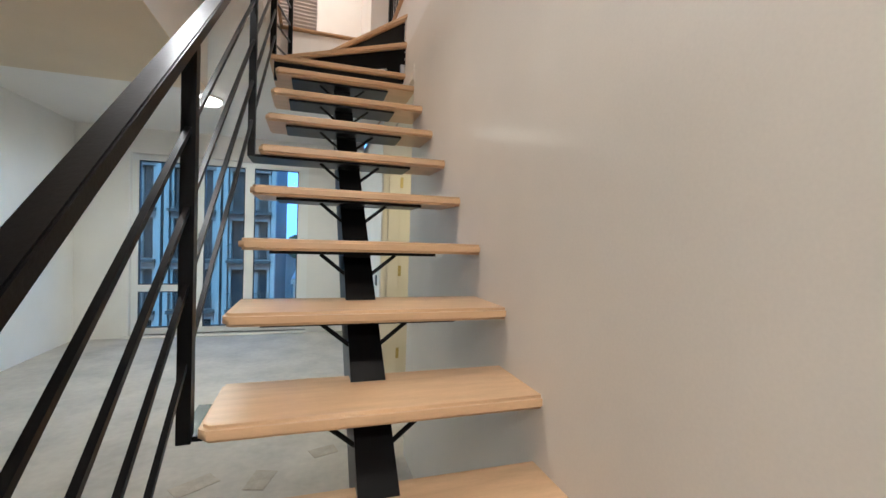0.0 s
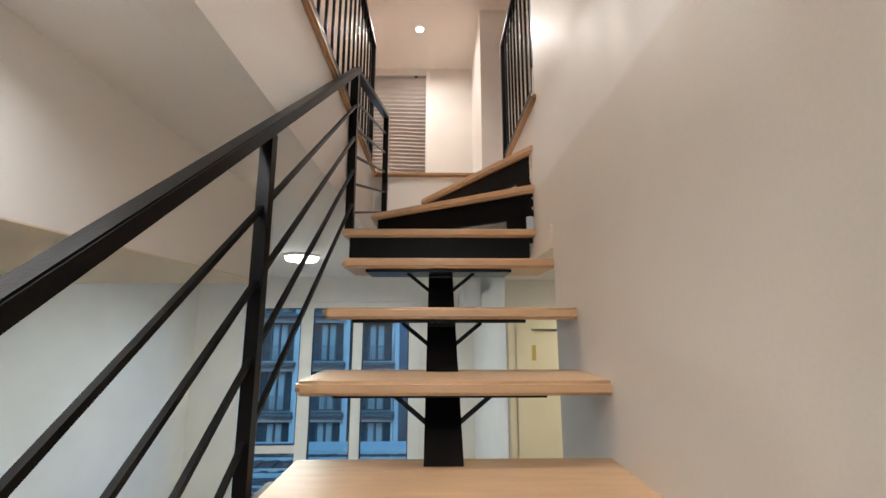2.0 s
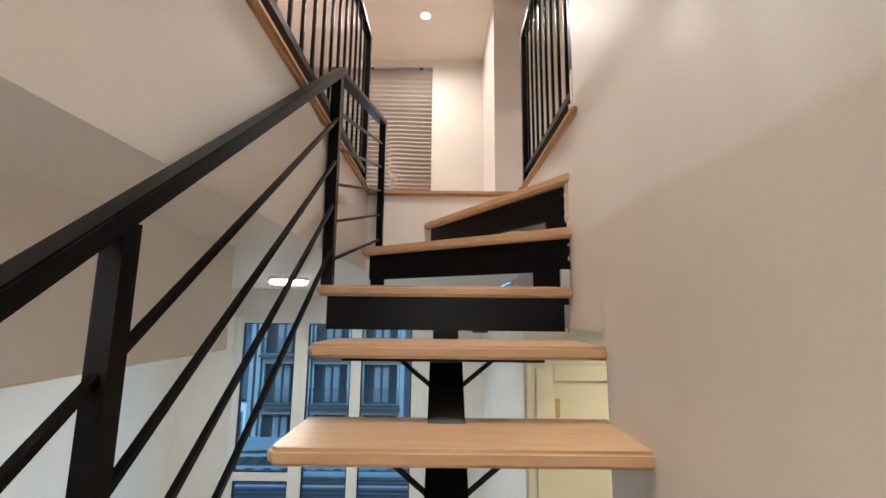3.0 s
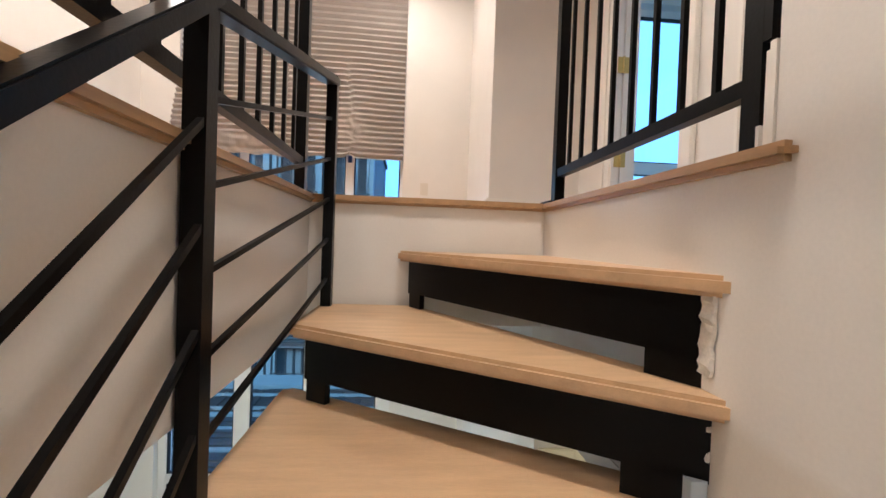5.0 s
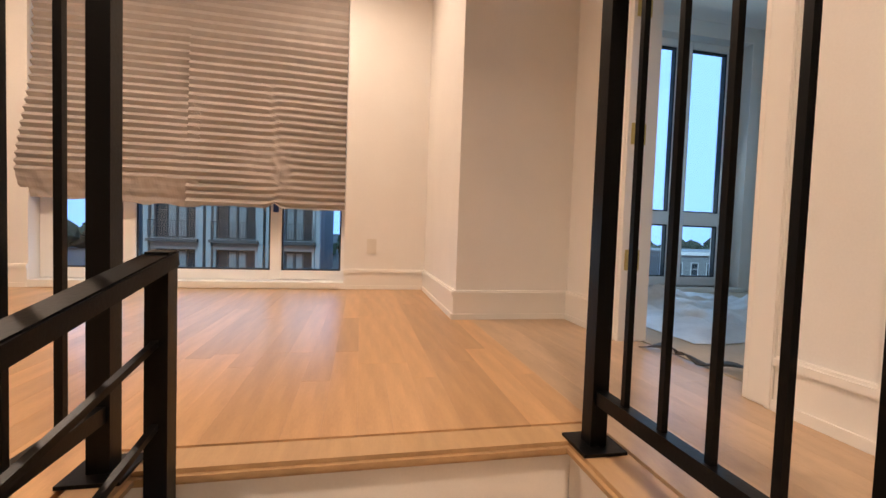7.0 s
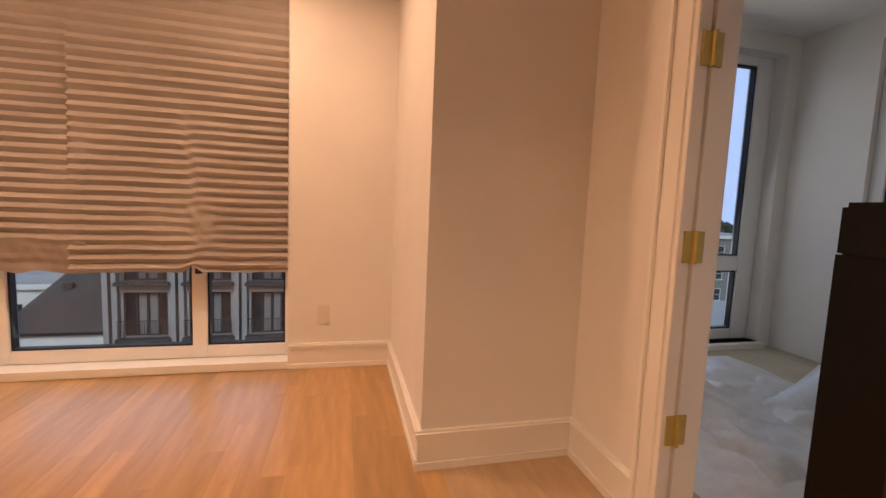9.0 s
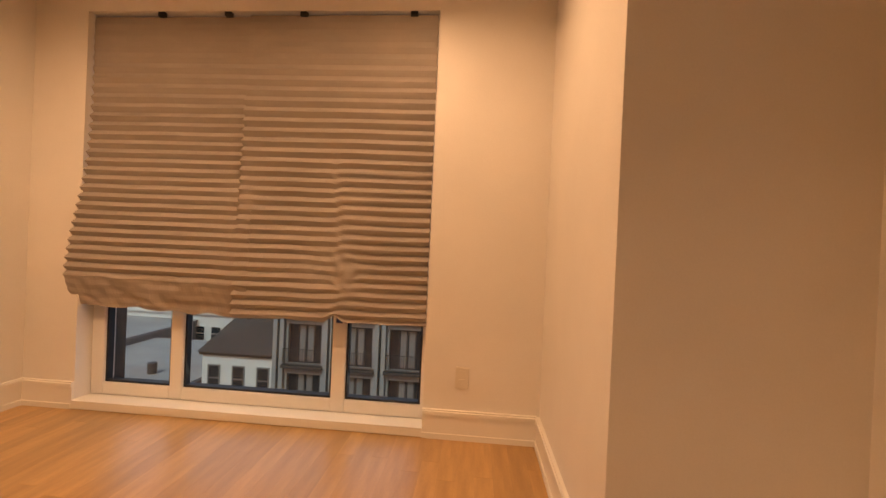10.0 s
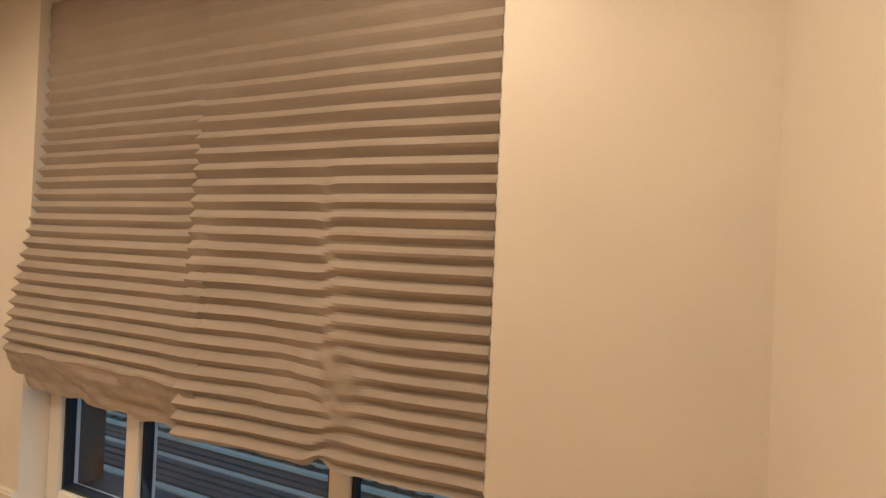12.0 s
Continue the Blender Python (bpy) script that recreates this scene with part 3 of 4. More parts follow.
def sheet(name, x0, x1, zt, zb, pleats, seed, label):
    """A pleated paper sheet: its pleats are pulled flat at the top, tight below, and crushed where it was torn and taped."""
    bm = bmesh.new()
    nx, nz = 64 if seed == 1 else 120, pleats * 6
    rows = []
    for j in range(nz + 1):
        s = j / nz
        z = zt + (zb - zt) * (s ** 0.9)
        row = []
        for i in range(nx + 1):
            u = i / nx
            x = x0 + (x1 - x0) * u
            q = Vector((x * 2.2 + seed, z * 2.2, seed))
            phase = j / 6.0 + 0.05 * noise.noise(Vector((x * 1.7, z * 3, seed)))
            depth = 0.006 + 0.022 * ramp(0.02, 0.35, s)
            if seed == 2:
                xc = -1.085 - 0.10 * max(0.0, z - 4.17) - 0.05 * max(0.0, 4.17 - z) + 0.05 * noise.noise(Vector((z * 9, 3, 1)))
                mark = 0.55 * math.exp(-((x - xc) / (0.03 + 0.03 * ramp(0.5, 0.9, s))) ** 2) * ramp(0.36, 0.46, s)
                mark += 0.95 * math.exp(-((x - xc - 0.05) / 0.075) ** 2 - ((s - 0.83) / 0.09) ** 2) + 0.75 * math.exp(-((x + 1.24) / 0.11) ** 2 - ((s - 0.80) / 0.10) ** 2) + 0.6 * math.exp(-((x + 1.62) / 0.05) ** 2 - ((s - 0.56) / 0.1) ** 2)
                phase += 0.3 * ramp(xc - 0.03, xc + 0.03, x) * ramp(0.42, 0.6, s)
                out = 0.035 + 0.075 * s * (1 - u) ** 1.5 + 0.03 * math.exp(-((x + 1.0) / 0.25) ** 2 - ((s - 0.62) / 0.28) ** 2)
                out += 0.007 * (1 - ramp(xc - 0.02, xc + 0.02, x)) * ramp(0.55, 0.72, s) * ramp(-1.45, -1.1, x)
                dx = 0.0
            else:
                mark = ramp(0.87, 0.90, s + 0.02 * noise.noise(Vector((x * 4, 0, 2)))) + 0.4 * math.exp(-((x + 1.7) / 0.08) ** 2) * ramp(0.4, 0.6, s)
                out = 0.02 + 0.075 * ramp(0.25, 0.88, s) - 0.055 * ramp(0.88, 1.0, s)
                dx = -(1 - u) ** 2 * (0.055 * ramp(0.45, 0.93, s) - 0.03 * ramp(0.95, 1, s))
            mark = min(1.0, mark)
            fold = abs((phase % 1.0) * 2 - 1) - 0.5
            rough = noise.noise(q * 3.7) * 0.6 + noise.noise(q * 8.1) * 0.4
            y = 7.36 - out + fold * depth * (1 - 0.85 * mark) + 0.010 * noise.noise(q) * s - 0.028 * mark * rough
            dz = 0.014 * mark * noise.noise(q * 3.1) + 0.004 * s * noise.noise(Vector((x * 4, seed, s * 2)))
            if j == nz:
                dz += 0.010 * noise.noise(Vector((x * 9, seed, 3)))
            if seed == 2:
                dz += 0.035 * math.exp(-((x + 1.11) / 0.035) ** 2) * ramp(0.96, 1.0, s)
            if seed == 1:
                dz -= 0.03 * u * ramp(0.8, 1.0, s)
            if i in (0, nx):
                dx += 0.002 * fold * s
            row.append(bm.verts.new((x + dx, y, z + dz)))
        rows.append(row)
    for j in range(nz):
        for i in range(nx):
            bm.faces.new((rows[j][i], rows[j][i + 1], rows[j + 1][i + 1], rows[j + 1][i]))
    ob = link(name, bm, PAPER)
    mod = ob.modifiers.new("thickness", "SOLIDIFY")
    mod.thickness = 0.0012
    return tagged(ob, label, "window shade", "paper shades")


sheet("paper_blind", -2.632, -1.60, 5.485, 3.805, 31, 1, "grey-brown pleated paper shade sagging at its crumpled foot")
sheet("paper_blind", -1.676, -0.606, 5.485, 3.79, 30, 2, "grey-brown pleated paper shade creased in the middle and taped")
for x in (-2.2, -1.8, -1.36, -0.74):
    bm = bmesh.new()
    box(bm, x - 0.02, x + 0.02, 7.31, 7.335, 5.475, 5.50)
    tagged(link("blind_clip", bm, CLIP, None, 0.002), "small black clip holding the paper shade", "clip", "shade clips")
bm = bmesh.new()
box(bm, -1.13, -1.092, GY - 0.045, GY - 0.037, 3.765, 3.83)
tagged(link("blue_tape", bm, TAPE, None, 0.002), "strip of dark blue tape on the window frame", "tape")


# ---- lamps' housings ----
def downlight(x, y, top=CU):
    d = empty("downlight", "small round recessed ceiling downlight, lit; some are unseen, added for brightness", "downlight", "recessed downlights")
    bm = bmesh.new()
    tube(bm, (x, y, top - 0.006), (x, y, top), 0.062, 24)
    part("trim_ring", bm, TRIMPAINT, d)
    bm = bmesh.new()
    tube(bm, (x, y, top - 0.009), (x, y, top - 0.006), 0.045, 24)
    part("lens", bm, LIT, d)


# fixtures for the seen downlight and the four added, unseen ones
for x, y in ((-0.66, 6.52), (-2.2, 6.0), (-0.36, 3.9), (-0.66, 1.3), (-2.2, 3.2)):
    downlight(x, y)
downlight(-1.07, 2.50, CL)


def flush_light(x, y, label):
    f = empty("ceiling_light", label, "ceiling light", "flush ceiling lights")
    bm = bmesh.new()
    tube(bm, (x, y, CL - 0.025), (x, y, CL), 0.15, 32)
    part("base", bm, TRIMPAINT, f)
    bm = bmesh.new()
    tube(bm, (x, y, CL - 0.055), (x, y, CL - 0.025), 0.14, 32)
    part("diffuser", bm, LIT, f, bevel=0.012)


flush_light(-1.63, 5.71, "round flush ceiling light, lit, in the living room")
# housing for the added foot lamp, out of view
flush_light(-0.55, -0.1, "unseen round flush ceiling light, lit, added at the stairs' foot")


# ---- lower rooms ----
hall_door = tagged(new("door_3"), "cream painted panel door in a moulded frame", "door", kind="structure")
boxes("leaf", [(0.20, 0.96, 5.03, 5.07, 0.01, 2.10)], DOORPAINT, hall_door)
for x0, x1 in ((0.03, 0.19), (0.97, 1.13)):
    boxes("casing", [(x0, x1, 4.98, 5.0, 0.0, 2.20)], DOORPAINT, hall_door, bevel=0.004)
    boxes("casing", [(x0 + 0.05, x1 - 0.04, 4.968, 4.98, 0.0, 2.18)], DOORPAINT, hall_door, bevel=0.004)
boxes("casing", [(0.19, 0.97, 4.98, 5.0, 2.11, 2.20)], DOORPAINT, hall_door)
for z in (0.3, 1.1, 1.95):
    boxes("hinge", [(0.185, 0.225, 5.012, 5.03, z - 0.05, z + 0.05)], BRASS, hall_door)

ac = empty("wall_air_conditioner", "white wall-mounted air conditioner with dark outlet vanes", "air conditioner")
boxes("housing", [(-0.17, 0.018, 6.5, 7.3, 2.32, 2.60)], FRAME, ac, bevel=0.02)
for y in (6.52, 6.6):
    boxes("vane", [(-0.16, -0.02, y + 0.0, y + 0.05, 2.30, 2.319)], CLIP, ac)

bm = bmesh.new()
box(bm, 0.010, 0.0195, 5.16, 5.23, 0.94, 1.04)
tagged(link("socket_box", bm, CLIP, None, 0.002), "small open dark socket box in the white wall", "socket")

cab = empty("kitchen_cabinet", "cream wall cabinet under the soffit", "cabinet")
boxes("body", [(LX, -2.455, 3.20, 3.90, 1.80, 2.339)], DOORPAINT, cab)
for a, b in ((3.202, 3.548), (3.552, 3.898)):
    d = boxes("door", [(-2.454, -2.435, a, b, 1.805, 2.335)], DOORPAINT, cab, bevel=0.002)
fr = empty("refrigerator", "tall grey refrigerator in protective film", "refrigerator")
boxes("body", [(LX + 0.10, -2.535, 3.40, 4.10, 0.02, 1.735)], FRIDGE, fr, bevel=0.006)
boxes("door", [(-2.53, -2.47, 3.402, 4.098, 0.62, 1.735)], FRIDGE, fr, bevel=0.006)
boxes("door", [(-2.53, -2.47, 3.402, 4.098, 0.03, 0.61)], FRIDGE, fr, bevel=0.006)
for x in (LX + 0.14, -2.60):
    for y in (3.46, 4.04):
        boxes("foot", [(x - 0.02, x + 0.02, y - 0.02, y + 0.02, 0.0, 0.02)], CLIP, fr)


# ---- the side room: sheets on the floor ----
def drape(name, x0, x1, y0_, y1_, h, seed, label):
    bm = bmesh.new()
    n = 34
    rows = []
    for j in range(n + 1):
        row = []
        for i in range(n + 1):
            u, v = i / n, j / n
            p = Vector((u * 4 + seed, v * 4, seed * 2.3))
            edge = min(u, v, 1 - u, 1 - v) * 5
            crease = max(0.0, 1 - 7 * abs(noise.noise(p * 0.55 + Vector((7, seed, 1)))))
            z = UP + 0.004 + 0.035 * min(1, edge) * crease + max(0.0, h * (0.5 + 0.7 * noise.noise(p * 0.6)) * min(1, edge) + 0.05 * min(1, edge) * abs(noise.noise(p * 2.1)))
            row.append(bm.verts.new((x0 + (x1 - x0) * u + 0.05 * noise.noise(p * 1.3), y0_ + (y1_ - y0_) * v + 0.05 * noise.noise(p * 1.7), z)))
        rows.append(row)
    for j in range(n):
        for i in range(n):
            bm.faces.new((rows[j][i], rows[j][i + 1], rows[j + 1][i + 1], rows[j + 1][i]))
    return tagged(link(name, bm, SHEET, None, 0, True), label, "plastic sheet", "plastic sheets")


drape("plastic_sheet", 0.98, 2.5, 5.62, 7.15, 0.05, 3, "crumpled grey plastic sheet spread on the bare floor")
drape("plastic_sheet", 1.25, 2.35, 5.75, 6.75, 0.16, 11, "folded grey plastic sheet with a raised ridge on the floor")
drape("plastic_sheet", 1.8, 3.0, 5.0, 6.5, 0.5, 6, "heaped translucent plastic sheet over covered boxes")
structure("floor_side_room", [(HX + 0.12, RX, 3.42, FY, UP - 0.022, UP)], PLY, "bare pale subfloor of the side rooms", "floor")

# ---- upper floor boards ----
boards = tagged(new("floor_upper"), "honey-coloured oak strip floor with boards of mixed tone", "floor", kind="structure")
PW = 0.083
meshes = {}


def board(x0, x1, ya, yb):
    dusty = x0 > 0.06
    key = (round(x1 - x0, 4), round(yb - ya, 3), dusty)
    if key not in meshes:
        bm = bmesh.new()
        w, l = key[:2]
        a = [bm.verts.new(v) for v in ((0, 0, -0.022), (w, 0, -0.022), (w, l, -0.022), (0, l, -0.022))]
        b = [bm.verts.new(v) for v in ((0, 0, -0.0005), (w, 0, -0.0005), (w, l, -0.0005), (0, l, -0.0005))]
        c = [bm.verts.new(v) for v in ((0.0006, 0.0006, 0), (w - 0.0006, 0.0006, 0), (w - 0.0006, l - 0.0006, 0), (0.0006, l - 0.0006, 0))]
        bm.faces.new(c)
        for p, q in ((a, b), (b, c)):
            for i in range(4):
                bm.faces.new((p[i], p[(i + 1) % 4], q[(i + 1) % 4], q[i]))
        me = bpy.data.meshes.new("board")
        bm.to_mesh(me)
        bm.free()
        me.materials.append(PLANKDUSTY if dusty else PLANK)
        meshes[key] = me
    ob = new("board", meshes[key])
    ob.location = (x0, ya, UP)
    ob.parent = boards


rng = random.Random(5)
LENGTHS = (0.6, 0.8, 1.0, 1.3, 1.6)
x = UX
while x < HX + 0.10:
    x1 = min(x + PW, HX + 0.115)
    mid = (x + x1) / 2
    spans = []
    if mid < WX0 - 0.075:
        spans = [(3.2, FY - 0.012)]
    elif mid < 0.10:
        spans = [(WY1 + 0.077, FY - 0.012)]
    else:
        spans = [(3.72, 6.19)]
    if mid > 0.013 and mid < 0.10:
        spans = [(WY1 + 0.077, 6.19)]
    for a, b in spans:
        y = a
        first = rng.choice((0.2, 0.35, 0.5, 0.65))
        while y < b - 0.001:
            l = first if y == a else rng.choice(LENGTHS)
            e = min(b, y + l)
            if b - e < 0.12:
                e = b
            board(x, x1, y, e)
            y = e
    x = x1
structure("floor_upper_rest", [(UX, WX0 - 0.078, -1.6, 3.2, UP - 0.022, UP)], OAK, "oak floor of the room behind", "floor")


# ---- outside ----
ZG = -9.0
structure("ground", [(-900, 900, OUT + 0.4, 1500, ZG - 0.2, ZG)], ASPHALT, "dark asphalt street far below", "ground")


def building(name, x0, x1, y0_, y1_, z1, wall, roof, label, cols, storeys, win, trim=WHITEFAC, balcony=False, cornice=True, lift=0.0, planters=False):
    """A house across the street: wall, roof with parapet, and on its near face each window with frame, pane and sill."""
    h = empty(name, label, "building", "houses across the street")
    boxes("wall", [(x0, x1, y0_, y1_, ZG, z1)], wall, h)
    boxes("roof", [(x0 - 0.15, x1 + 0.15, y0_ - 0.15, y1_ + 0.15, z1, z1 + 0.18)], roof, h)
    if cornice:
        boxes("cornice", [(x0 - 0.2, x1 + 0.2, y0_ - 0.3, y0_ - 0.15, z1 - 0.35, z1 + 0.1)], trim, h, bevel=0.03)
    w = (x1 - x0) / cols
    for k in range(storeys):
        zb = z1 - (k + 1) * 3.0 + lift
        for c in range(cols):
            cx = x0 + (c + 0.5) * w
            ww, hh = win
            f = boxes("window", [(cx - ww / 2 - 0.08, cx - ww / 2, y0_ - 0.06, y0_, zb - 0.08, zb + hh + 0.08), (cx + ww / 2, cx + ww / 2 + 0.08, y0_ - 0.06, y0_, zb - 0.08, zb + hh + 0.08),
                                 (cx - ww / 2, cx + ww / 2, y0_ - 0.06, y0_, zb + hh, zb + hh + 0.08), (cx - ww / 2, cx + ww / 2, y0_ - 0.06, y0_, zb + hh / 2 - 0.03, zb + hh / 2 + 0.03), (cx - ww / 2 - 0.1, cx + ww / 2 + 0.1, y0_ - 0.16, y0_, zb - 0.14, zb - 0.0)], trim, h)
            boxes("pane", [(cx - ww / 2, cx + ww / 2, y0_ - 0.02, y0_ - 0.005, zb, zb + hh)], FARGLASS, f)
            if planters and k == 0:
                boxes("planter", [(cx - ww / 2 - 0.05, cx + ww / 2 + 0.05, y0_ - 0.42, y0_ - 0.165, zb - 0.12, zb + 0.1)], DARKFAC, f, bevel=0.02)
            if balcony:
                bal = boxes("balcony", [(cx - ww / 2 - 0.4, cx + ww / 2 + 0.4, y0_ - 0.95, y0_ - 0.02, zb - 0.3, zb - 0.16)], trim, h)
                rows = [(cx - ww / 2 - 0.4, cx + ww / 2 + 0.4, y0_ - 0.95, y0_ - 0.91, zb + 0.85, zb + 0.9)]
                n = 14
                for i in range(n + 1):
                    bx = cx - ww / 2 - 0.4 + (ww + 0.76) * i / n
                    rows.append((bx, bx + 0.04, y0_ - 0.94, y0_ - 0.92, zb - 0.16, zb + 0.85))
                boxes("railing", rows, DARKFAC, bal)
    return h



def bay_building(x0, bays, bw, y, z_top, storeys):
    """The dark apartment house: pale columns and frames round recessed dark windows, with railings."""
    h = empty("apartment_building", "dark apartment building with pale columns, framed windows and balconies", "building", "houses across the street")
    x1 = x0 + bays * bw
    boxes("wall", [(x0, x1 + 0.26, y, y + 12, ZG, z_top)], DARKFAC, h)
    boxes("roof", [(x0 - 0.2, x1 + 0.4, y - 0.2, y + 12.2, z_top, z_top + 0.3)], DARKROOF, h)
    for b in range(bays + 1):
        x = x0 + b * bw
        for dx in ((0.0, 0.42) if b < bays else (0.0,)):
            boxes("column", [(x + dx, x + dx + 0.26, y - 0.55, y - 0.002, ZG, z_top - 0.4)], GREYPALE, h)
    for k in range(storeys):
        z = z_top - 0.6 - (k + 1) * 3.05
        for b in range(bays):
            x = x0 + b * bw + 0.72
            w = bw - 0.78
            f = boxes("window", [(x, x + w, y - 0.4, y - 0.003, z + 2.45, z + 2.9), (x, x + 0.14, y - 0.3, y - 0.003, z, z + 2.45), (x + w - 0.14, x + w, y - 0.3, y - 0.003, z, z + 2.45), (x, x + w, y - 0.4, y - 0.003, z - 0.14, z)], GREYPALE, h)
            boxes("pane", [(x + 0.14, x + w - 0.14, y - 0.05, y - 0.004, z, z + 2.45)], FARGLASS, f)
            boxes("mullion", [(x + 0.14 + (w - 0.28) * q, x + 0.2 + (w - 0.28) * q, y - 0.11, y - 0.05, z, z + 2.45) for q in (0.25, 0.5, 0.74)], DARKFAC, f)
            boxes("curtain", [(x + 0.22 + (w - 0.28) * q, x + 0.22 + (w - 0.28) * (q + 0.17), y - 0.075, y - 0.052, z + 0.1, z + 2.3) for q in (0.27, 0.52)], GREYFAC, f)
            rows = [(x, x + w, y - 0.75, y - 0.71, z + 0.95, z + 1.0), (x, x + w, y - 0.75, y - 0.71, z + 0.05, z + 0.1)]
            n = 17
            for i in range(n + 1):
                bx = x + (w - 0.03) * i / n
                rows.append((bx, bx + 0.03, y - 0.74, y - 0.72, z + 0.1, z + 0.95))
            bal = boxes("balcony", [(x - 0.1, x + w + 0.1, y - 0.8, y - 0.41, z - 0.2, z - 0.02)], DARKFAC, h)
            boxes("railing", rows, DARKFAC, bal)
    return h


SCRAP = material("brown_paper", (0.41, 0.36, 0.30), 0.9, var=0.2, scale=12, fine=90, bump=0.1)
SLATE = material("slate_plank", (0.018, 0.02, 0.024), 0.6, var=0.3, scale=0.5, fine=9)
PALEDECK = material("pale_deck", (0.20, 0.23, 0.25), 0.7, var=0.15, scale=0.5, fine=9)
GREYPALE = material("pale_render", (0.30, 0.32, 0.34), 0.6, var=0.1, scale=0.8, fine=9)
bay_building(-12.5, 3, 3.15, 30, 9.5, 6)
building("town_house", -17.6, -12.7, 30.4, 40, -3.3, WHITEFAC, DARKROOF, "white rendered town house with dark windows and a dark roof", 3, 2, (0.68, 1.55), GREYFAC, False, False, 0.75, True)
bm = bmesh.new()
v = [bm.verts.new(p) for p in ((-17.8, 30.1, -3.1), (-12.7, 30.1, -3.1), (-12.7, 40, -3.1), (-17.8, 40, -3.1), (-17.0, 35, -0.6), (-12.7, 35, -0.6))]
for f in ((0, 1, 5, 4), (2, 3, 4, 5), (0, 4, 3), (1, 2, 5)):
    bm.faces.new([v[i] for i in f])
tagged(link("pitched_roof", bm, DARKROOF), "dark pitched roof on the white town house", "roof")
side = empty("lean_to_roof", "dark sloping lean-to roof on posts beside the white house", "roof")
bm = bmesh.new()
a = [bm.verts.new(v) for v in ((-17.2, 30.38, -6.5), (-15.3, 30.38, -6.5), (-15.0, 28.6, -7.1), (-17.0, 28.6, -7.1))]
b = [bm.verts.new(v.co - Vector((0, 0, 0.1))) for v in a]
bm.faces.new(a)
bm.faces.new(b[::-1])
for i in range(4):
    bm.faces.new((a[i], b[i], b[(i + 1) % 4], a[(i + 1) % 4]))
part("roof_slab", bm, DARKROOF, side)
for x in (-16.95, -15.1):
    boxes("post", [(x - 0.04, x + 0.04, 28.66, 28.74, ZG, -7.19)], GREYPALE, side)
building("town_house", -28.5, -18.2, 29, 40, -5.2, BRICKMAT, ROOFM, "low brick town house with a pale flat roof", 6, 1, (0.9, 1.6), WHITEFAC, False, True, 0.35)
building("town_house", -44, -29, 28, 46, -4.6, GREYFAC, ROOFM, "low grey town house with a pale flat roof", 7, 1, (0.9, 1.6))
building("warehouse", -40, -19, 46, 62, -3.5, WHITEFAC, ROOFM, "long pale building behind the town houses", 12, 2, (1.0, 1.4))
building("town_house", -2.2, 16, 44, 56, -3.0, WHITEFAC, ROOFM, "distant pale town house", 9, 2, (0.9, 1.5))
building("apartment_building", 40, 62, 52, 66, 2.0, GREYFAC, ROOFM, "distant grey apartment building", 9, 3, (1.0, 1.6))
building("warehouse", 22, 70, 24, 36, -3.5, WHITEFAC, ROOFM, "long low white warehouse", 14, 1, (1.2, 1.2))
for x, y in ((-21.5, 31), (-16.2, 33.5)):
    bm = bmesh.new()
    tube(bm, (x, y, -5.0), (x, y, -4.3 if x < -20 else -1.0), 0.28, 10)
    tagged(link("chimney", bm, DARKFAC), "squat dark chimney on the town house roof", "chimney", "chimneys")

# elevated railway in the street
via = empty("elevated_railway", "rusty elevated railway viaduct along the street", "viaduct")
for y in (17.6, 20.2):
    boxes("girder", [(-70, 60, y - 0.2, y + 0.2, -4.1, -3.2)], RUST, via)
boxes("deck", [(-70, 60, 13.2, 20.2, -3.2, -3.08)], RUST, via)
for y, w, mat in ((17.72, 0.08, PALEDECK), (19.50, 0.03, PALEDECK), (18.25, 0.03, GREYFAC)):
    boxes("rail", [(-70, 60, y - w, y + w, -3.079, -2.97)], mat, via)
y = 13.4
k = 0
while y < 17.3:
    boxes("plank", [(-70, 60, y, y + 0.19, -3.079, -3.03 + 0.015 * (k % 3))], (SLATE, SLATE, GREYFAC, SLATE, SLATE)[k % 5], via)
    y += 0.27
    k += 1
boxes("walkway", [(-70, 60, 20.35, 21.6, -3.1, -2.95)], PALEDECK, via)
bm = bmesh.new()
xx = -60.0
while xx < 50:
    box(bm, xx, xx + 0.24, 17.9, 19.4, -3.079, -3.03)
    box(bm, xx + 0.05, xx + 0.2, 19.6, 19.75, -3.079, -2.94)
    xx += 0.62
tagged(part("sleepers", bm, RUST, via), kind="stuff")
for xx in range(-60, 60, 12):
    for y in (17.6, 20.2):
        boxes("column", [(xx - 0.2, xx + 0.2, y - 0.2, y + 0.2, ZG, -4.1)], RUST, via)

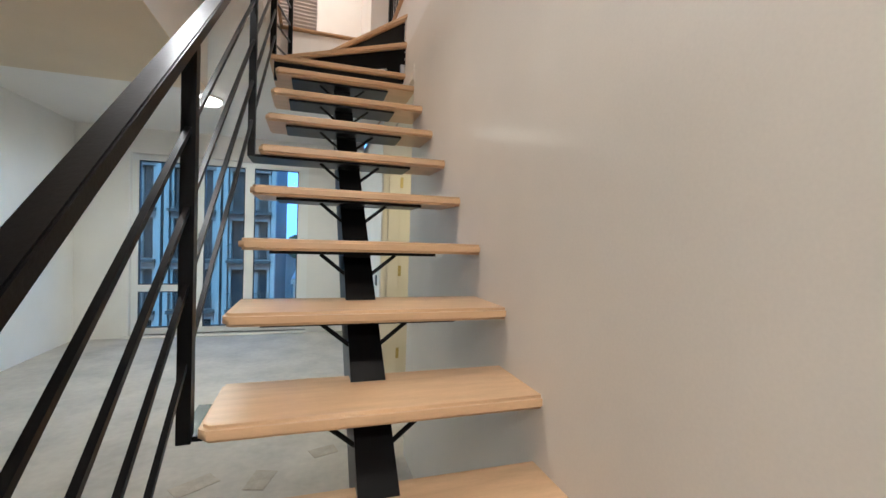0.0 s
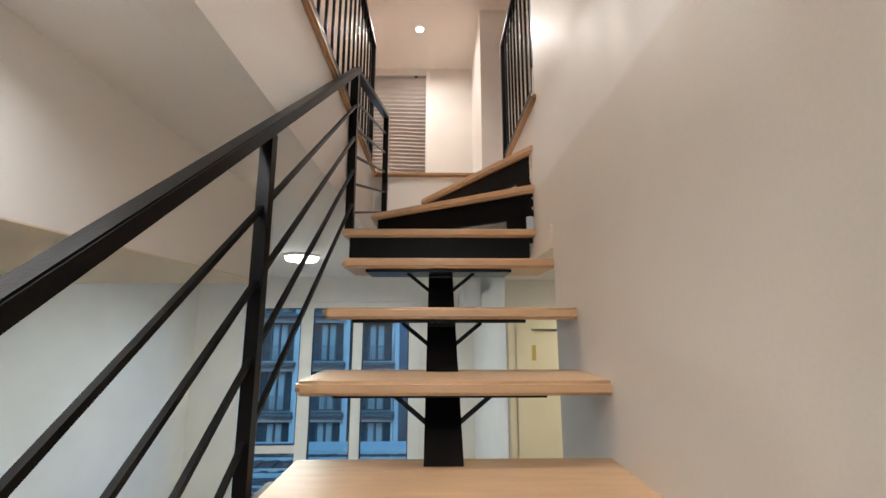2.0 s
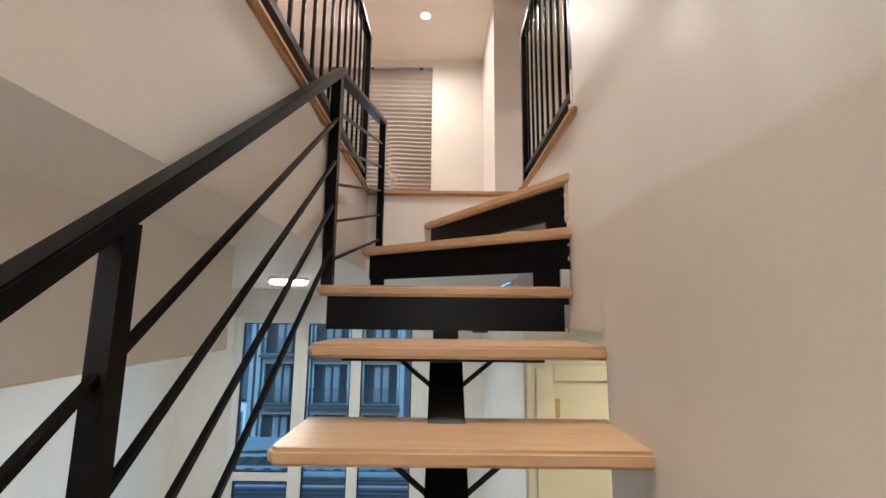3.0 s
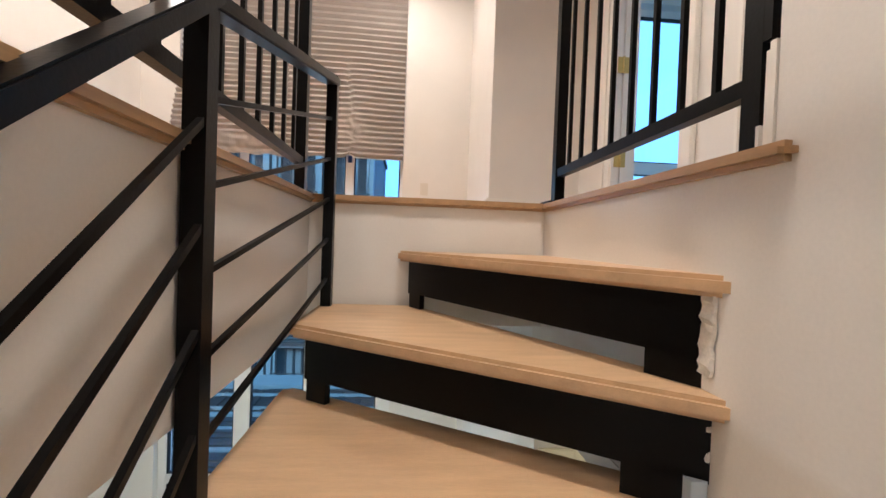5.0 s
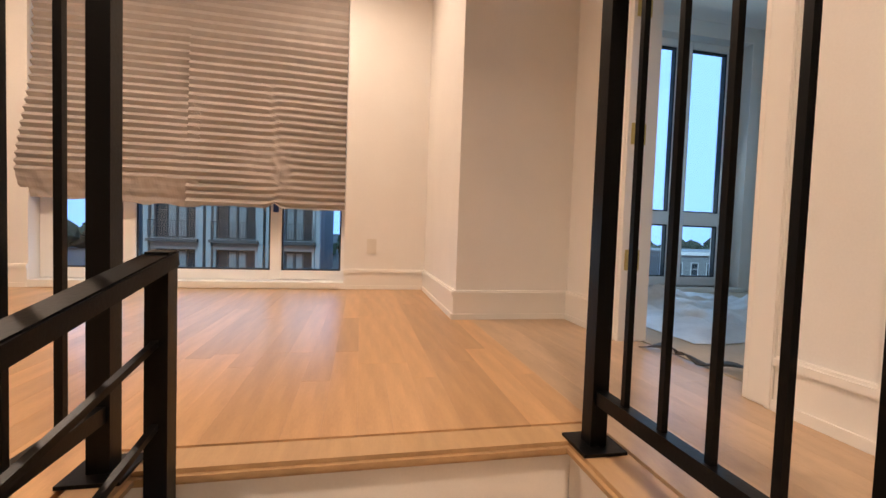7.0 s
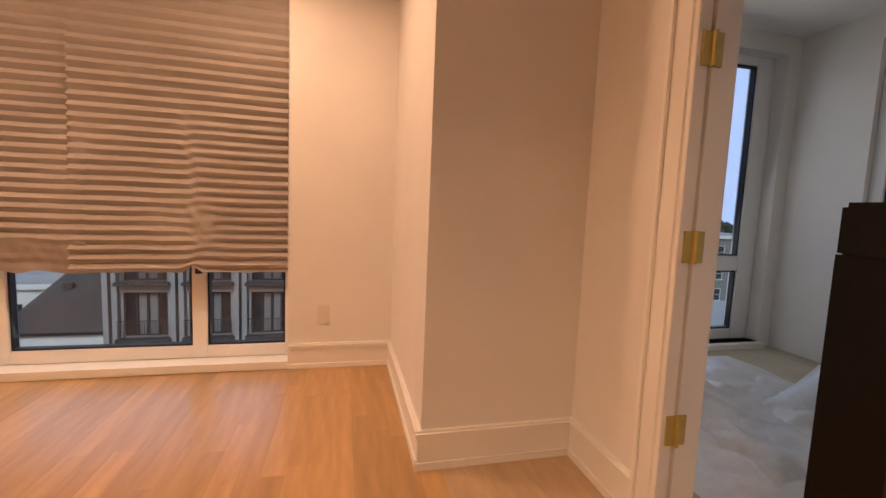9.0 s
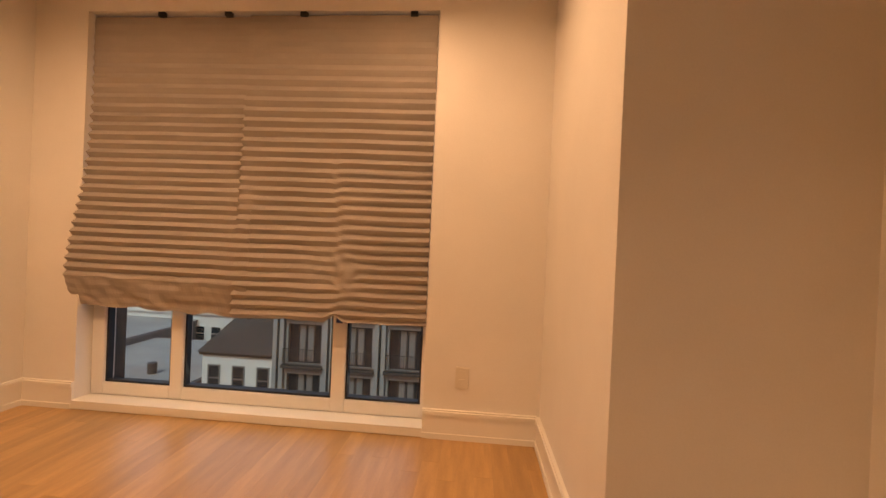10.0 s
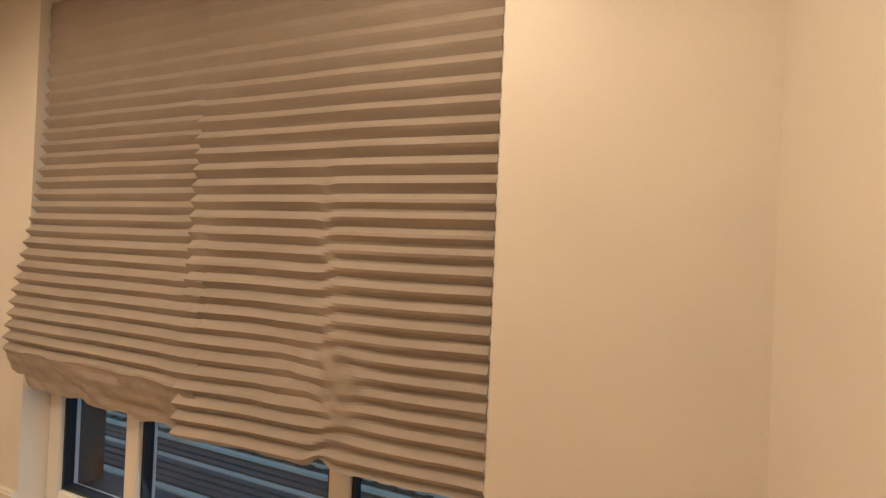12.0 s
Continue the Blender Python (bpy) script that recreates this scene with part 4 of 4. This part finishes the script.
# distant wooded skyline
bm = bmesh.new()
rng = random.Random(9)
for i in range(240):
    a = -260 + i * 2.6
    for k in range(2):
        bmesh.ops.create_icosphere(bm, subdivisions=1, radius=rng.uniform(2.5, 5), matrix=Matrix.Translation((a + rng.uniform(-3, 3), 210 + rng.uniform(-12, 12), ZG + rng.uniform(2, 10))))
for v in bm.verts:
    v.co += noise.noise_vector(v.co * 0.35) * 1.8
tagged(link("distant_woods", bm, TREELEAF), "dark line of distant wooded hills", "woods", kind="stuff")

# the evening sky far beyond the houses
SKY = glow("evening_sky", (0.27, 0.54, 0.92), 1.1)
bm = bmesh.new()
arc = [(900 * math.sin(radians(a)), 900 * math.cos(radians(a))) for a in range(-80, 81, 5)]
low = [bm.verts.new((x, y, -30)) for x, y in arc]
high = [bm.verts.new((x, y, 700)) for x, y in arc]
for i in range(len(arc) - 1):
    bm.faces.new((low[i], low[i + 1], high[i + 1], high[i]))
tagged(link("backdrop", bm, SKY), "plain blue evening sky", "sky", kind="structure")
# scraps and a strap left on the floors
for x, y, w, l, a in ((-0.5, 3.86, 0.16, 0.10, 20), (-0.86, 3.62, 0.12, 0.2, -15), (-1.2, 3.65, 0.22, 0.12, 35)):
    bm = bmesh.new()
    box(bm, -w / 2, w / 2, -l / 2, l / 2, 0.001, 0.004)
    for v in bm.verts:
        v.co += 0.02 * noise.noise_vector(Vector((x * 9 + v.co.x * 20, y + v.co.y * 20, 0))) * Vector((1, 1, 0))
    ob = tagged(link("paper_scrap", bm, SCRAP), "torn brown scrap of floor protection paper", "scrap", "paper scraps on the lower floor")
    ob.matrix_world = pose(x, y, 0, 0, 0, a)
bm = bmesh.new()
last = None
for k in range(26):
    u = k / 25
    p = Vector((0.70 + 0.16 * u + 0.035 * math.sin(9 * u), 5.60 - 0.44 * u, UP + 0.008 + 0.022 * abs(math.sin(11 * u))))
    side = Vector((0.022 * math.cos(5 * u), 0.022 * math.sin(5 * u), 0.006 * math.sin(17 * u)))
    ring = [bm.verts.new(p + side), bm.verts.new(p - side), bm.verts.new(p - side - Vector((0, 0, 0.004))), bm.verts.new(p + side - Vector((0, 0, 0.004)))]
    if last:
        for i in range(4):
            bm.faces.new((last[i], last[(i + 1) % 4], ring[(i + 1) % 4], ring[i]))
    last = ring
tagged(link("strap", bm, CLIP, None, 0, True), "dark crumpled strap lying on the floor in the doorway", "strap")
